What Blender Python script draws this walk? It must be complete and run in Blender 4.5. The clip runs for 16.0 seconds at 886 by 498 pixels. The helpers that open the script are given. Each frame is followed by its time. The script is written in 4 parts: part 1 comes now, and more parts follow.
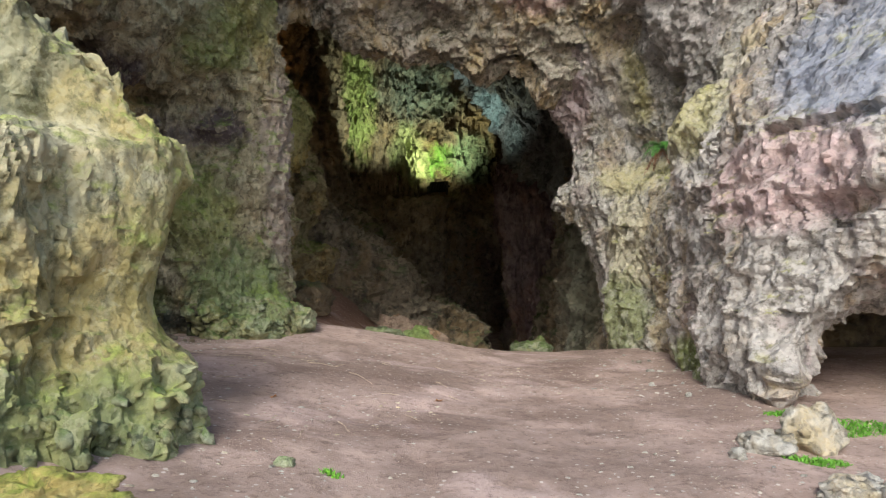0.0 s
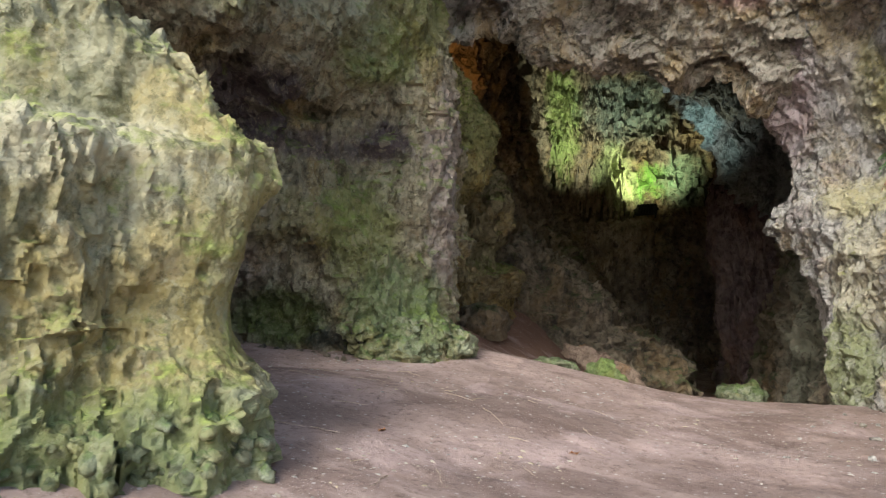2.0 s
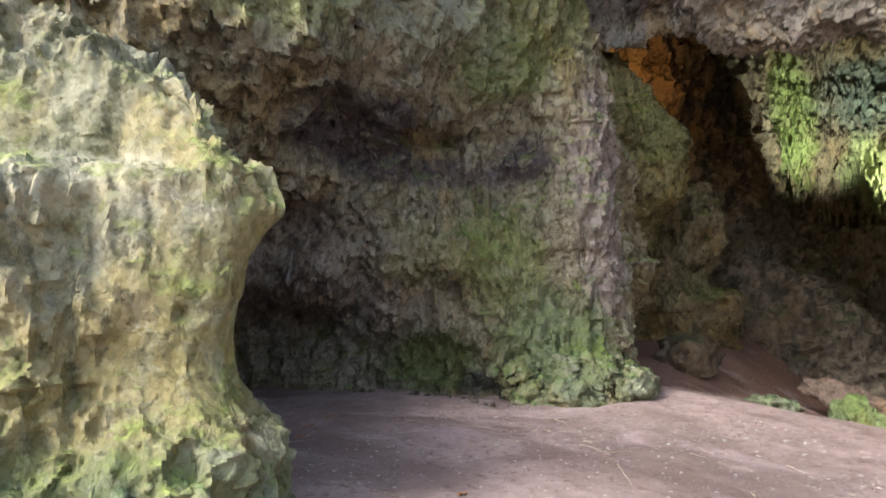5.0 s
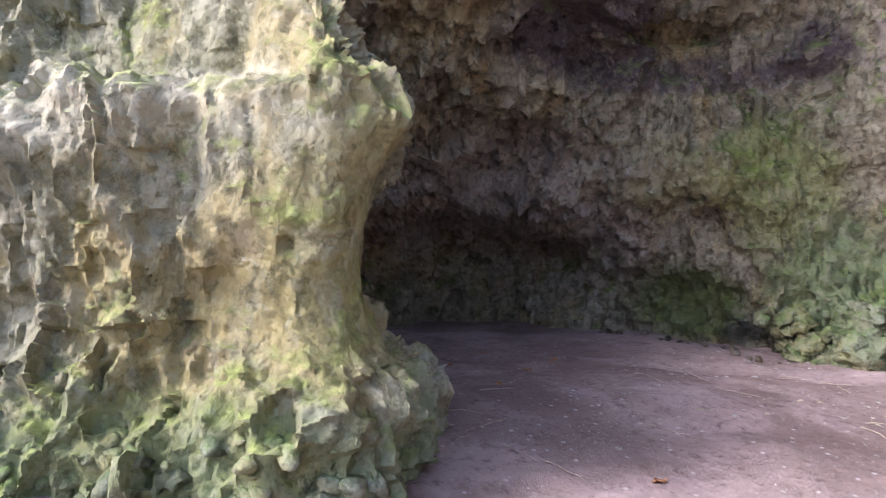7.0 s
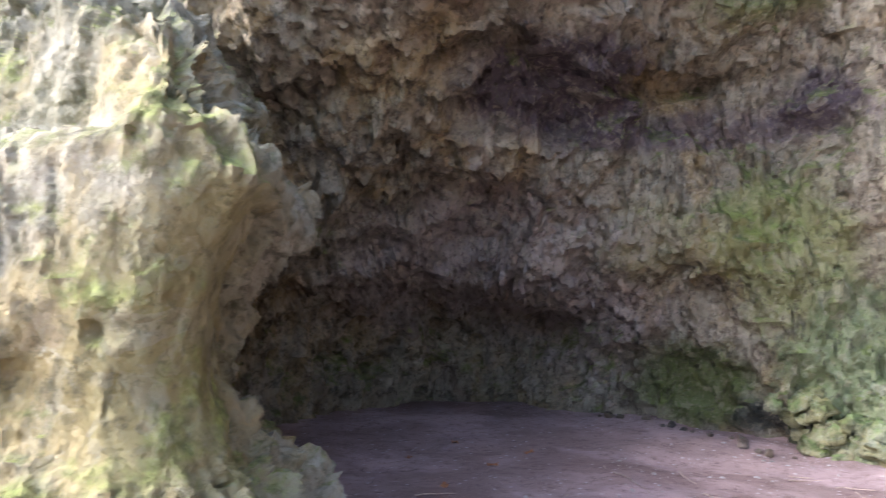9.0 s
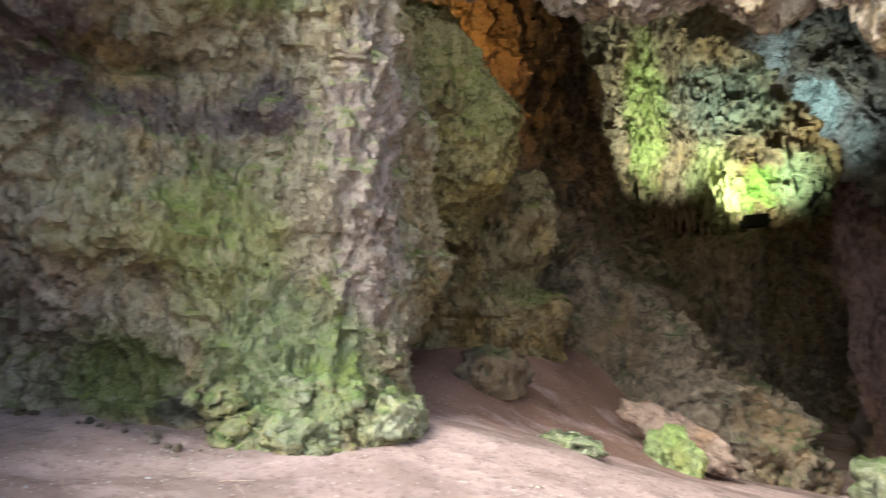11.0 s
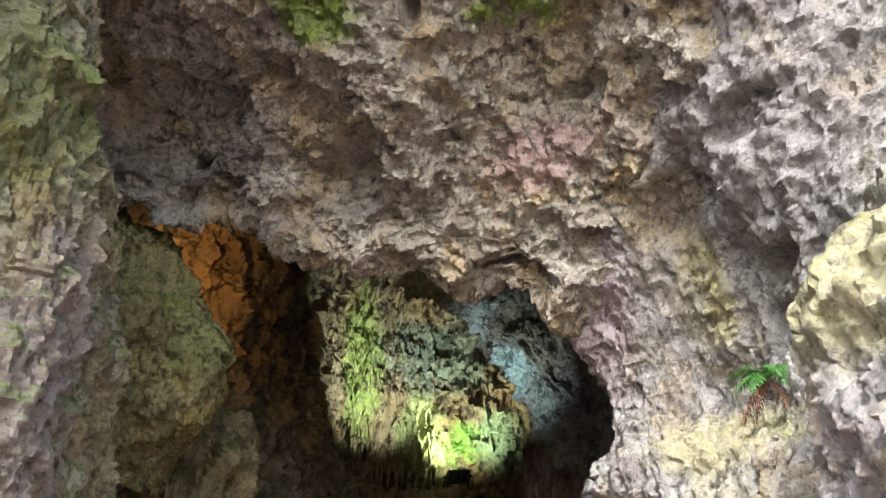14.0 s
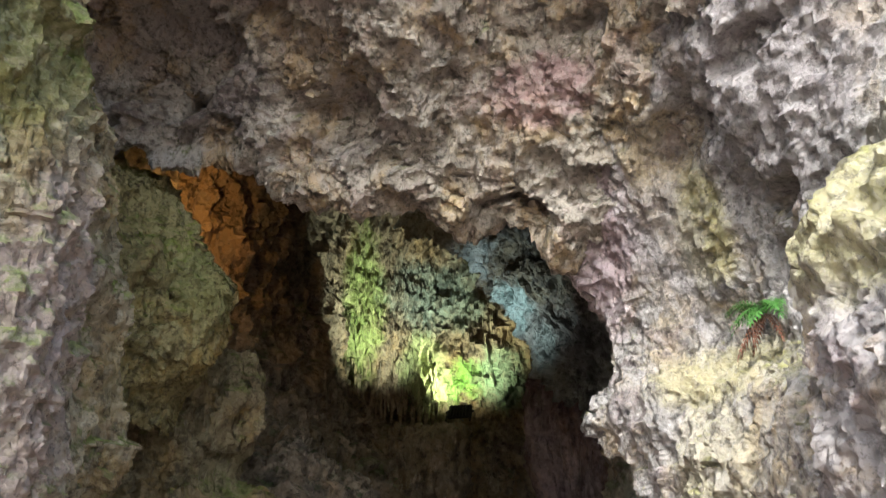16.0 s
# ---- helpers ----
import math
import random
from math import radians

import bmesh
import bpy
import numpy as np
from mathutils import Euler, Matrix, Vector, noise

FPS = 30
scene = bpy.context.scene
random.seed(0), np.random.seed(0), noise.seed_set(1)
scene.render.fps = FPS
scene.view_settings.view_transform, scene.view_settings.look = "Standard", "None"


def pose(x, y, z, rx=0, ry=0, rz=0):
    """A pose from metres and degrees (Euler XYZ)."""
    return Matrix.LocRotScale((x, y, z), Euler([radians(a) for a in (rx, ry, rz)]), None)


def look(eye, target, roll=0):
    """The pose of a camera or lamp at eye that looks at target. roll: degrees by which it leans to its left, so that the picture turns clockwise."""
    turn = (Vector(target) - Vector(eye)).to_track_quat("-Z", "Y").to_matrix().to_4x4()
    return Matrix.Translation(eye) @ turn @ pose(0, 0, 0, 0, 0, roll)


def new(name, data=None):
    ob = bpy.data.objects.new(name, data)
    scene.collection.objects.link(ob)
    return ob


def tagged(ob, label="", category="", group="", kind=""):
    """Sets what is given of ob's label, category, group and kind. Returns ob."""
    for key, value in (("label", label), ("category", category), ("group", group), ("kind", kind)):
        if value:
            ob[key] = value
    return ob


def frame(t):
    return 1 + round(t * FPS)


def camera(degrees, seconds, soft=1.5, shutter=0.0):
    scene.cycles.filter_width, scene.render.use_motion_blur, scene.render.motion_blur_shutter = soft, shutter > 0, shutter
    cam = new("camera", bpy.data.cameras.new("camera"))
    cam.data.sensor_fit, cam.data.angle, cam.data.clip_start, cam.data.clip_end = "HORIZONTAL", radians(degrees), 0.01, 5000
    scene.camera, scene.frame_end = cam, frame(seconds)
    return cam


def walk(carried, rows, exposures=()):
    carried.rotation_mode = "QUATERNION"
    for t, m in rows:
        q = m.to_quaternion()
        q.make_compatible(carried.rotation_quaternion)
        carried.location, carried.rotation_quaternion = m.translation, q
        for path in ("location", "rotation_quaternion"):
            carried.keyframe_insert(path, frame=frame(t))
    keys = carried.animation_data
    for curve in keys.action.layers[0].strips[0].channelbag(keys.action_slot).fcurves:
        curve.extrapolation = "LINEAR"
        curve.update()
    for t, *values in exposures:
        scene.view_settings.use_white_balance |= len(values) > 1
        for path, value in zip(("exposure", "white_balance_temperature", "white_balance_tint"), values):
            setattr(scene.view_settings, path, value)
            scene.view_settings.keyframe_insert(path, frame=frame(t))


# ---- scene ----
cam = camera(63.6, 16.0, soft=1.1, shutter=0.3)
PATH = [
    (0, (1.03, 2.459, 1.16), (0.928, 4.456, 1.17), -0.9),
    (0.5, (1.223, 2.698, 1.155), (0.976, 4.682, 1.124), -0.5),
    (1, (1.307, 2.993, 1.108), (0.839, 4.936, 1.036), 0.6),
    (1.5, (1.435, 3.288, 1.143), (0.845, 5.199, 1.144), 0.7),
    (2, (1.644, 3.528, 1.138), (0.948, 5.401, 1.215), 1.2),
    (2.5, (1.824, 3.738, 1.151), (1.163, 5.623, 1.259), 1.5),
    (3, (1.958, 4.066, 1.152), (1.507, 6.001, 1.378), 2.9),
    (3.5, (2.103, 4.353, 1.151), (1.46, 6.218, 1.482), 0.4),
    (4, (2.206, 4.537, 1.157), (1.258, 6.26, 1.517), -0.3),
    (4.5, (2.219, 4.829, 1.078), (1.062, 6.431, 1.385), -0.1),
    (5, (2.298, 5.104, 1.032), (1.019, 6.629, 1.233), -2.7),
    (5.2, (2.317, 5.24, 1.009), (0.997, 6.736, 1.15), -2.7),
    (7.3, (1.974, 6.491, 1.033), (0.143, 7.292, 1.108), -1.7),
    (7.5, (1.931, 6.588, 1.015), (0.087, 7.354, 1.126), -1.7),
    (8, (1.754, 6.891, 1.032), (-0.143, 7.484, 1.255), -2.3),
    (8.2, (1.711, 6.979, 1.035), (-0.192, 7.55, 1.258), -2.2),
    (10.3, (1.816, 7.855, 1.19), (0.423, 9.276, 1.394), 0.1),
    (10.5, (1.836, 7.901, 1.193), (0.544, 9.417, 1.376), 0.7),
    (11, (1.975, 7.994, 1.219), (0.984, 9.724, 1.372), 0.5),
    (11.5, (2.093, 8.132, 1.264), (1.411, 10.002, 1.457), -0.9),
    (12, (2.098, 8.177, 1.286), (1.648, 10.113, 1.512), -1.9),
    (12.5, (2.102, 8.171, 1.302), (1.779, 10.119, 1.62), -1.3),
    (13, (2.108, 8.185, 1.295), (1.858, 10.097, 1.824), -0.9),
    (13.5, (2.107, 8.185, 1.295), (1.872, 10.043, 1.997), -0.4),
    (14, (2.107, 8.185, 1.295), (1.859, 9.998, 2.102), 0.7),
    (14.5, (2.107, 8.185, 1.295), (1.837, 9.97, 2.156), 1.7),
    (15, (2.107, 8.186, 1.296), (1.821, 9.973, 2.147), 1.7),
    (15.5, (2.107, 8.185, 1.295), (1.825, 10.007, 2.072), 0.9),
    (16, (2.107, 8.184, 1.295), (1.852, 10.058, 1.945), -0.1),
]
EXPOSURES = [(0, 0.95, 6350, 7), (2.5, 1.1, 6200, 8), (3.2, 1.32, 6200, 8), (4.5, 1.35, 6050, 12), (6.5, 1.7, 5800, 20), (7.5, 1.6, 5550, 32), (8.2, 1.8, 5450, 35), (9.4, 2.25, 5800, 20),
             (10.3, 2.4, 6200, 10), (10.8, 2.2, 6200, 9), (11.4, 2.05, 5750, 14), (12, 1.95, 5750, 14), (14, 1.85, 5950, 11), (16, 1.8, 5950, 11)]
walk(cam, [(t, look(eye, target, roll)) for t, eye, target, roll in PATH], EXPOSURES)

# ---- light: a pale sky outside the cave mouth, three show lamps inside ----
SUN_EL, SUN_AZ = 39.0, 186.0  # degrees; azimuth clockwise from +y
world = bpy.data.worlds.new("sky")
scene.world = world
world.use_nodes = True
wn, wl = world.node_tree.nodes, world.node_tree.links
sky = wn.new("ShaderNodeTexSky")
sky.sky_type, sky.sun_disc = "NISHITA", False
sky.sun_elevation, sky.sun_rotation = radians(SUN_EL), radians(SUN_AZ)
sky.dust_density, sky.ozone_density = 2.5, 1.0
wl.new(sky.outputs[0], wn["Background"].inputs[0])
wn["Background"].inputs[1].default_value = 0.15


def lamp(name, kind, m, energy, color, **values):
    data = bpy.data.lights.new(name, kind)
    data.energy, data.color = energy, color
    for key, value in values.items():
        setattr(data, key, value)
    ob = new(name, data)
    ob.matrix_world = m
    return ob


el, az = radians(SUN_EL), radians(SUN_AZ)
toward_sun = Vector((math.sin(az) * math.cos(el), math.cos(az) * math.cos(el), math.sin(el)))
lamp("sun", "SUN", look(toward_sun * 50, (0, 0, 0)), 1.3, (1.0, 0.97, 0.93), angle=radians(14))

lamp("flood_light", "SPOT", look((-0.65, 32.9, 4.25), (-1.0, 34.2, 6.2)), 320, (1.0, 0.98, 0.6), spot_size=radians(130), spot_blend=0.7, shadow_soft_size=0.15)
lamp("stripe_light", "SPOT", look((-1.6, 28.6, 3.2), (-3.4, 31.7, 8.0)), 1050, (0.97, 1.0, 0.7), spot_size=radians(68), spot_blend=1.0, shadow_soft_size=0.15)
lamp("curtain_light", "SPOT", look((0.4, 23.5, 3.0), (1.6, 27.0, 6.4)), 360, (0.92, 1.0, 0.95), spot_size=radians(50), spot_blend=1.0, shadow_soft_size=0.15)
lamp("amber_light", "SPOT", look((-4.3, 20.2, 6.6), (-5.0, 23.2, 8.0)), 55, (1.0, 0.55, 0.16), spot_size=radians(130), spot_blend=0.6, shadow_soft_size=0.1)

# ---- materials ----


def nodes_of(name):
    m = bpy.data.materials.new(name)
    m.use_nodes = True
    return m, m.node_tree.nodes, m.node_tree.links, m.node_tree.nodes["Principled BSDF"]


class Shade:
    """Short forms for node building on world coordinates."""

    def __init__(self, name):
        self.mat, self.n, self.l, self.bsdf = nodes_of(name)
        self.geo = self.n.new("ShaderNodeNewGeometry")
        self.pos = self.geo.outputs["Position"]

    def wire(self, sock, value):
        if isinstance(value, bpy.types.NodeSocket):
            self.l.new(value, sock)
        else:
            sock.default_value = value

    def math(self, op, a, b=0.0, clamp=False):
        k = self.n.new("ShaderNodeMath")
        k.operation, k.use_clamp = op, clamp
        self.wire(k.inputs[0], a), self.wire(k.inputs[1], b)
        return k.outputs[0]

    def vec(self, op, a, b):
        k = self.n.new("ShaderNodeVectorMath")
        k.operation = op
        self.wire(k.inputs[0], a), self.wire(k.inputs[1], b)
        return k.outputs["Value" if op in ("LENGTH", "DOT_PRODUCT") else 0]

    def noise(self, scale, detail=6.0, rough=0.6, at=None, distort=0.0):
        k = self.n.new("ShaderNodeTexNoise")
        self.wire(k.inputs["Vector"], at or self.pos)
        k.inputs["Scale"].default_value, k.inputs["Detail"].default_value = scale, detail
        k.inputs["Roughness"].default_value, k.inputs["Distortion"].default_value = rough, distort
        return k.outputs["Fac"]

    def cells(self, scale, feature="DISTANCE_TO_EDGE", at=None):
        k = self.n.new("ShaderNodeTexVoronoi")
        k.feature = feature
        self.wire(k.inputs["Vector"], at or self.pos)
        k.inputs["Scale"].default_value = scale
        return k.outputs["Distance"]

    def cell_value(self, scale, at):
        k = self.n.new("ShaderNodeTexVoronoi")
        self.wire(k.inputs["Vector"], at)
        k.inputs["Scale"].default_value = scale
        return self.vec("DOT_PRODUCT", k.outputs["Color"], (0.5, 0.5, 0.0))

    def facet(self, scale, at):
        """Broken planes: each cell slants its own way and meets its neighbours in a sharp step."""
        k = self.n.new("ShaderNodeTexVoronoi")
        self.wire(k.inputs["Vector"], at)
        k.inputs["Scale"].default_value = scale
        slant = self.vec("SUBTRACT", k.outputs["Color"], (0.5, 0.5, 0.5))
        return self.vec("DOT_PRODUCT", slant, self.vec("SUBTRACT", at, k.outputs["Position"]))

    def noise_color(self, scale):
        k = self.n.new("ShaderNodeTexNoise")
        self.wire(k.inputs["Vector"], self.pos)
        k.inputs["Scale"].default_value = scale
        return k.outputs["Color"]

    def step(self, value, lo, hi):
        k = self.n.new("ShaderNodeMapRange")
        k.interpolation_type = "SMOOTHSTEP"
        self.wire(k.inputs["Value"], value)
        k.inputs["From Min"].default_value, k.inputs["From Max"].default_value = lo, hi
        return k.outputs["Result"]

    def mix(self, fac, a, b, blend="MIX"):
        k = self.n.new("ShaderNodeMix")
        k.data_type, k.blend_type = "RGBA", blend
        self.wire(k.inputs["Factor"], fac)
        self.wire(k.inputs[6], (*a, 1) if isinstance(a, tuple) else a)
        self.wire(k.inputs[7], (*b, 1) if isinstance(b, tuple) else b)
        return k.outputs[2]

    def bump(self, height, strength, distance, normal=None):
        k = self.n.new("ShaderNodeBump")
        self.wire(k.inputs["Height"], height)
        k.inputs["Strength"].default_value, k.inputs["Distance"].default_value = strength, distance
        if normal:
            self.l.new(normal, k.inputs["Normal"])
        return k.outputs["Normal"]

    def stretched(self, x, y, z):
        return self.vec("MULTIPLY", self.pos, (x, y, z))

    def finish(self, color, rough, normal=None, spec=0.3):
        self.wire(self.bsdf.inputs["Base Color"], color)
        self.wire(self.bsdf.inputs["Roughness"], rough)
        self.bsdf.inputs["Specular IOR Level"].default_value = spec
        if normal:
            self.l.new(normal, self.bsdf.inputs["Normal"])
        return self.mat


def rock(name, pale, mid, dark, moss=(0.1, 0.14, 0.02), growth=0.4, patches=(), streak=0.5, wet=0.0, grain=1.0, zoom=1.0):
    """Limestone: three tones, broken faces, vertical streaks, algae that likes ledges, and patches of stain, growth or
    painted light and shade (centre, radii, colour, strength).
    """
    s = Shade(name)
    place = s.pos
    s.pos = s.stretched(1 / zoom, 1 / zoom, 1 / zoom)
    swirl = s.vec("ADD", s.pos, s.vec("MULTIPLY", s.noise_color(4.0), (0.12, 0.12, 0.12)))
    broad = s.noise(0.7, 5, 0.6, distort=0.4)
    fine = s.noise(5.0, 9, 0.72)
    tiny = s.noise(21.0, 8, 0.78)
    run = s.noise(1.0, 8, 0.68, at=s.stretched(5.0, 5.0, 0.6))
    chip = s.cell_value(5.5, swirl)
    flake = s.cell_value(19.0, swirl)
    color = s.mix(s.step(broad, 0.36, 0.62), mid, pale)
    ochre = tuple(min(1, c * k) for c, k in zip(mid, (1.45, 1.15, 0.6)))
    mauve = tuple(min(1, c * k) for c, k in zip(mid, (1.05, 0.84, 0.92)))
    blanch = tuple(min(1, c * k) for c, k in zip(pale, (1.2, 1.2, 1.2)))
    color = s.mix(s.math("MULTIPLY", s.step(s.noise(0.9, 6, 0.65, at=s.stretched(1.0, 1.0, 0.7), distort=0.8), 0.48, 0.62), 0.6), color, ochre)
    color = s.mix(s.math("MULTIPLY", s.step(s.noise(1.25, 6, 0.65, distort=1.0), 0.54, 0.66), 0.45), color, mauve)
    color = s.mix(s.math("MULTIPLY", s.step(s.noise(2.3, 8, 0.75, distort=0.6), 0.56, 0.66), 0.7), color, blanch)
    color = s.mix(s.math("MULTIPLY", s.step(fine, 0.49, 0.64), 0.75), color, dark)
    color = s.mix(s.math("MULTIPLY", s.step(run, 0.5, 0.68), streak), color, dark)
    for centre, radii, tone, strength in patches:
        d = s.vec("SUBTRACT", place, centre)
        d = s.vec("MULTIPLY", d, tuple(1.0 / r for r in radii))
        d = s.vec("LENGTH", d, (0, 0, 0))
        d = s.math("ADD", d, s.math("MULTIPLY", s.math("SUBTRACT", s.noise(1.6, 6, 0.7), 0.5), 1.2))
        d = s.math("ADD", d, s.math("MULTIPLY", s.math("SUBTRACT", fine, 0.5), 0.9))
        fac = s.math("MULTIPLY", s.math("SUBTRACT", 1.0, s.step(d, 0.6, 1.15)), strength)
        color = s.mix(fac, color, tone)
    color = s.mix(s.math("MULTIPLY", s.step(chip, 0.62, 0.95), 0.35), color, pale)
    color = s.mix(s.math("MULTIPLY", s.step(flake, 0.6, 0.95), 0.3), color, pale)
    color = s.mix(s.math("MULTIPLY", s.step(flake, 0.35, 0.05), 0.3), color, dark)
    color = s.mix(s.math("MULTIPLY", s.step(tiny, 0.52, 0.68), 0.35), color, blanch)
    color = s.mix(s.math("MULTIPLY", s.step(s.noise(11.0, 10, 0.75), 0.54, 0.62), 0.55), color, dark)
    if growth > 0:
        up = s.vec("DOT_PRODUCT", s.geo.outputs["Normal"], (0, 0, 1))
        g = s.math("ADD", s.math("MULTIPLY", up, 0.22), s.noise(1.1, 8, 0.68))
        g = s.math("ADD", g, s.math("MULTIPLY", s.math("SUBTRACT", fine, 0.5), 0.7))
        g = s.step(g, 0.7 - 0.3 * growth, 0.95 - 0.3 * growth)
        shade = s.mix(s.step(s.noise(9.0, 6, 0.7), 0.35, 0.65), moss, tuple(min(1, c * 2.4) for c in moss))
        color = s.mix(s.math("MULTIPLY", g, 0.7), color, shade)
    crack = s.step(s.cells(1.9, at=swirl), 0.0, 0.02)
    hidden = s.step(s.noise(1.3, 4, 0.6), 0.45, 0.6)
    crack = s.math("MAXIMUM", crack, hidden)
    tall = s.vec("MULTIPLY", swirl, (1.0, 1.0, 0.6))
    height = s.math("ADD", s.math("MULTIPLY", fine, 0.06), s.math("MULTIPLY", tiny, 0.022))
    height = s.math("ADD", height, s.math("MULTIPLY", run, 0.03))
    height = s.math("ADD", height, s.math("MULTIPLY", crack, 0.005))
    height = s.math("ADD", height, s.math("MULTIPLY", s.facet(6.0, tall), 1.4))
    height = s.math("ADD", height, s.math("MULTIPLY", s.facet(15.0, tall), 1.5))
    height = s.math("ADD", height, s.math("MULTIPLY", s.facet(38.0, swirl), 1.2))
    normal = s.bump(height, 0.9 * grain, 1.0 * zoom)
    rough = s.math("SUBTRACT", 0.85, s.math("MULTIPLY", s.step(broad, 0.4, 0.6), wet))
    return s.finish(color, rough, normal, 0.25 + wet)


def soil(name):
    s = Shade(name)
    broad = s.noise(0.5, 6, 0.62, distort=0.2)
    fine = s.noise(6.0, 9, 0.74)
    grit = s.noise(45.0, 6, 0.8)
    inside = s.vec("LENGTH", s.vec("MULTIPLY", s.vec("SUBTRACT", s.pos, (-3.2, 19.5, 0.0)), (0.28, 0.2, 0.0)), (0, 0, 0))
    inside = s.math("SUBTRACT", 1.0, s.step(s.math("ADD", inside, s.math("MULTIPLY", s.math("SUBTRACT", fine, 0.5), 0.8)), 0.7, 1.1))
    color = s.mix(s.step(broad, 0.38, 0.62), (0.275, 0.2, 0.165), (0.5, 0.375, 0.32))
    damp = s.noise(0.75, 7, 0.6, at=s.stretched(0.8, 1.2, 1.0), distort=0.15)
    color = s.mix(s.math("MULTIPLY", s.step(damp, 0.52, 0.62), 0.6), color, (0.2, 0.135, 0.108))
    color = s.mix(s.math("MULTIPLY", s.step(fine, 0.5, 0.68), 0.5), color, (0.18, 0.128, 0.105))
    color = s.mix(s.math("MULTIPLY", inside, 0.8), color, (0.25, 0.135, 0.085))
    path = s.noise(0.8, 6, 0.6, at=s.stretched(0.9, 1.0, 1.0), distort=0.15)
    color = s.mix(s.math("MULTIPLY", s.step(path, 0.52, 0.66), 0.65), color, (0.59, 0.45, 0.41))
    color = s.mix(s.math("MULTIPLY", s.step(grit, 0.5, 0.66), 0.4), color, (0.45, 0.375, 0.335))
    color = s.mix(s.math("MULTIPLY", s.step(s.noise(12.0, 12, 0.82), 0.5, 0.64), 0.65), color, (0.16, 0.11, 0.09))
    some = s.step(s.noise(0.9, 6, 0.75), 0.48, 0.6)
    bits = s.math("SUBTRACT", 1.0, s.step(s.cells(30.0, "F1"), 0.1, 0.2))
    crumbs = s.math("SUBTRACT", 1.0, s.step(s.cells(9.0, "F1"), 0.1, 0.16))
    color = s.mix(s.math("MULTIPLY", s.math("MULTIPLY", bits, some), 0.8), color, (0.66, 0.6, 0.54))
    color = s.mix(s.math("MULTIPLY", crumbs, 0.8), color, (0.62, 0.56, 0.5))
    height = s.math("ADD", s.math("MULTIPLY", fine, 0.9), s.math("MULTIPLY", grit, 0.3))
    height = s.math("ADD", height, s.math("MULTIPLY", s.math("MULTIPLY", bits, some), 0.3))
    return s.finish(color, 0.92, s.bump(height, 1.0, 0.035), 0.2)


def plain(name, color, rough=0.6, metal=0.0, vary=0.25, scale=8.0):
    s = Shade(name)
    a = s.noise(scale, 6, 0.65)
    c = s.mix(s.step(a, 0.35, 0.65), tuple(x * (1 - vary) for x in color), tuple(min(1, x * (1 + vary)) for x in color))
    s.bsdf.inputs["Metallic"].default_value = metal
    return s.finish(c, rough, s.bump(a, 0.3, 0.01), 0.4)


# ---- noise on arrays of points ----


def hashed(ix, iy, iz, seed):
    h = (ix * 374761393 + iy * 668265263 + iz * 2147483647 + seed * 1274126177) & 0xFFFFFFFF
    h = ((h ^ (h >> 13)) * 1274126177) & 0xFFFFFFFF
    h = ((h ^ (h >> 16)) * 2246822519) & 0xFFFFFFFF
    return ((h ^ (h >> 15)) & 0xFFFFFF) / float(0xFFFFFF)


def value_noise(p, seed):
    i = np.floor(p).astype(np.int64)
    f = p - i
    f = f * f * f * (f * (f * 6 - 15) + 10)
    total = np.zeros(len(p))
    for dx in (0, 1):
        for dy in (0, 1):
            for dz in (0, 1):
                w = (f[:, 0] if dx else 1 - f[:, 0]) * (f[:, 1] if dy else 1 - f[:, 1]) * (f[:, 2] if dz else 1 - f[:, 2])
                total += w * hashed(i[:, 0] + dx, i[:, 1] + dy, i[:, 2] + dz, seed)
    return total * 2 - 1


def fbm(p, octaves, seed, gain=0.5):
    total, amp = np.zeros(len(p)), 1.0
    for k in range(octaves):
        total += amp * value_noise(p * 2.03 ** k + 17.3 * k, seed + k)
        amp *= gain
    return total


def facets(p, seed, tilt):
    """Broken faces: each cell has its own offset and its own slant. Also the distance to the cell's border."""
    i = np.floor(p).astype(np.int64)
    best, second = np.full(len(p), 9e9), np.full(len(p), 9e9)
    offset = np.zeros(len(p))
    for dx in (-1, 0, 1):
        for dy in (-1, 0, 1):
            for dz in (-1, 0, 1):
                cx, cy, cz = i[:, 0] + dx, i[:, 1] + dy, i[:, 2] + dz
                rx, ry, rz = (p[:, 0] - cx - hashed(cx, cy, cz, seed), p[:, 1] - cy - hashed(cx, cy, cz, seed + 1), p[:, 2] - cz - hashed(cx, cy, cz, seed + 2))
                d = rx * rx + ry * ry + rz * rz
                h = hashed(cx, cy, cz, seed + 3) - 0.5
                slope = rx * (hashed(cx, cy, cz, seed + 4) - 0.5) + ry * (hashed(cx, cy, cz, seed + 5) - 0.5) + rz * (hashed(cx, cy, cz, seed + 6) - 0.5)
                near = d < best
                second = np.where(near, best, np.minimum(second, d))
                offset = np.where(near, h + tilt * slope, offset)
                best = np.where(near, d, best)
    return offset, np.sqrt(second) - np.sqrt(best)


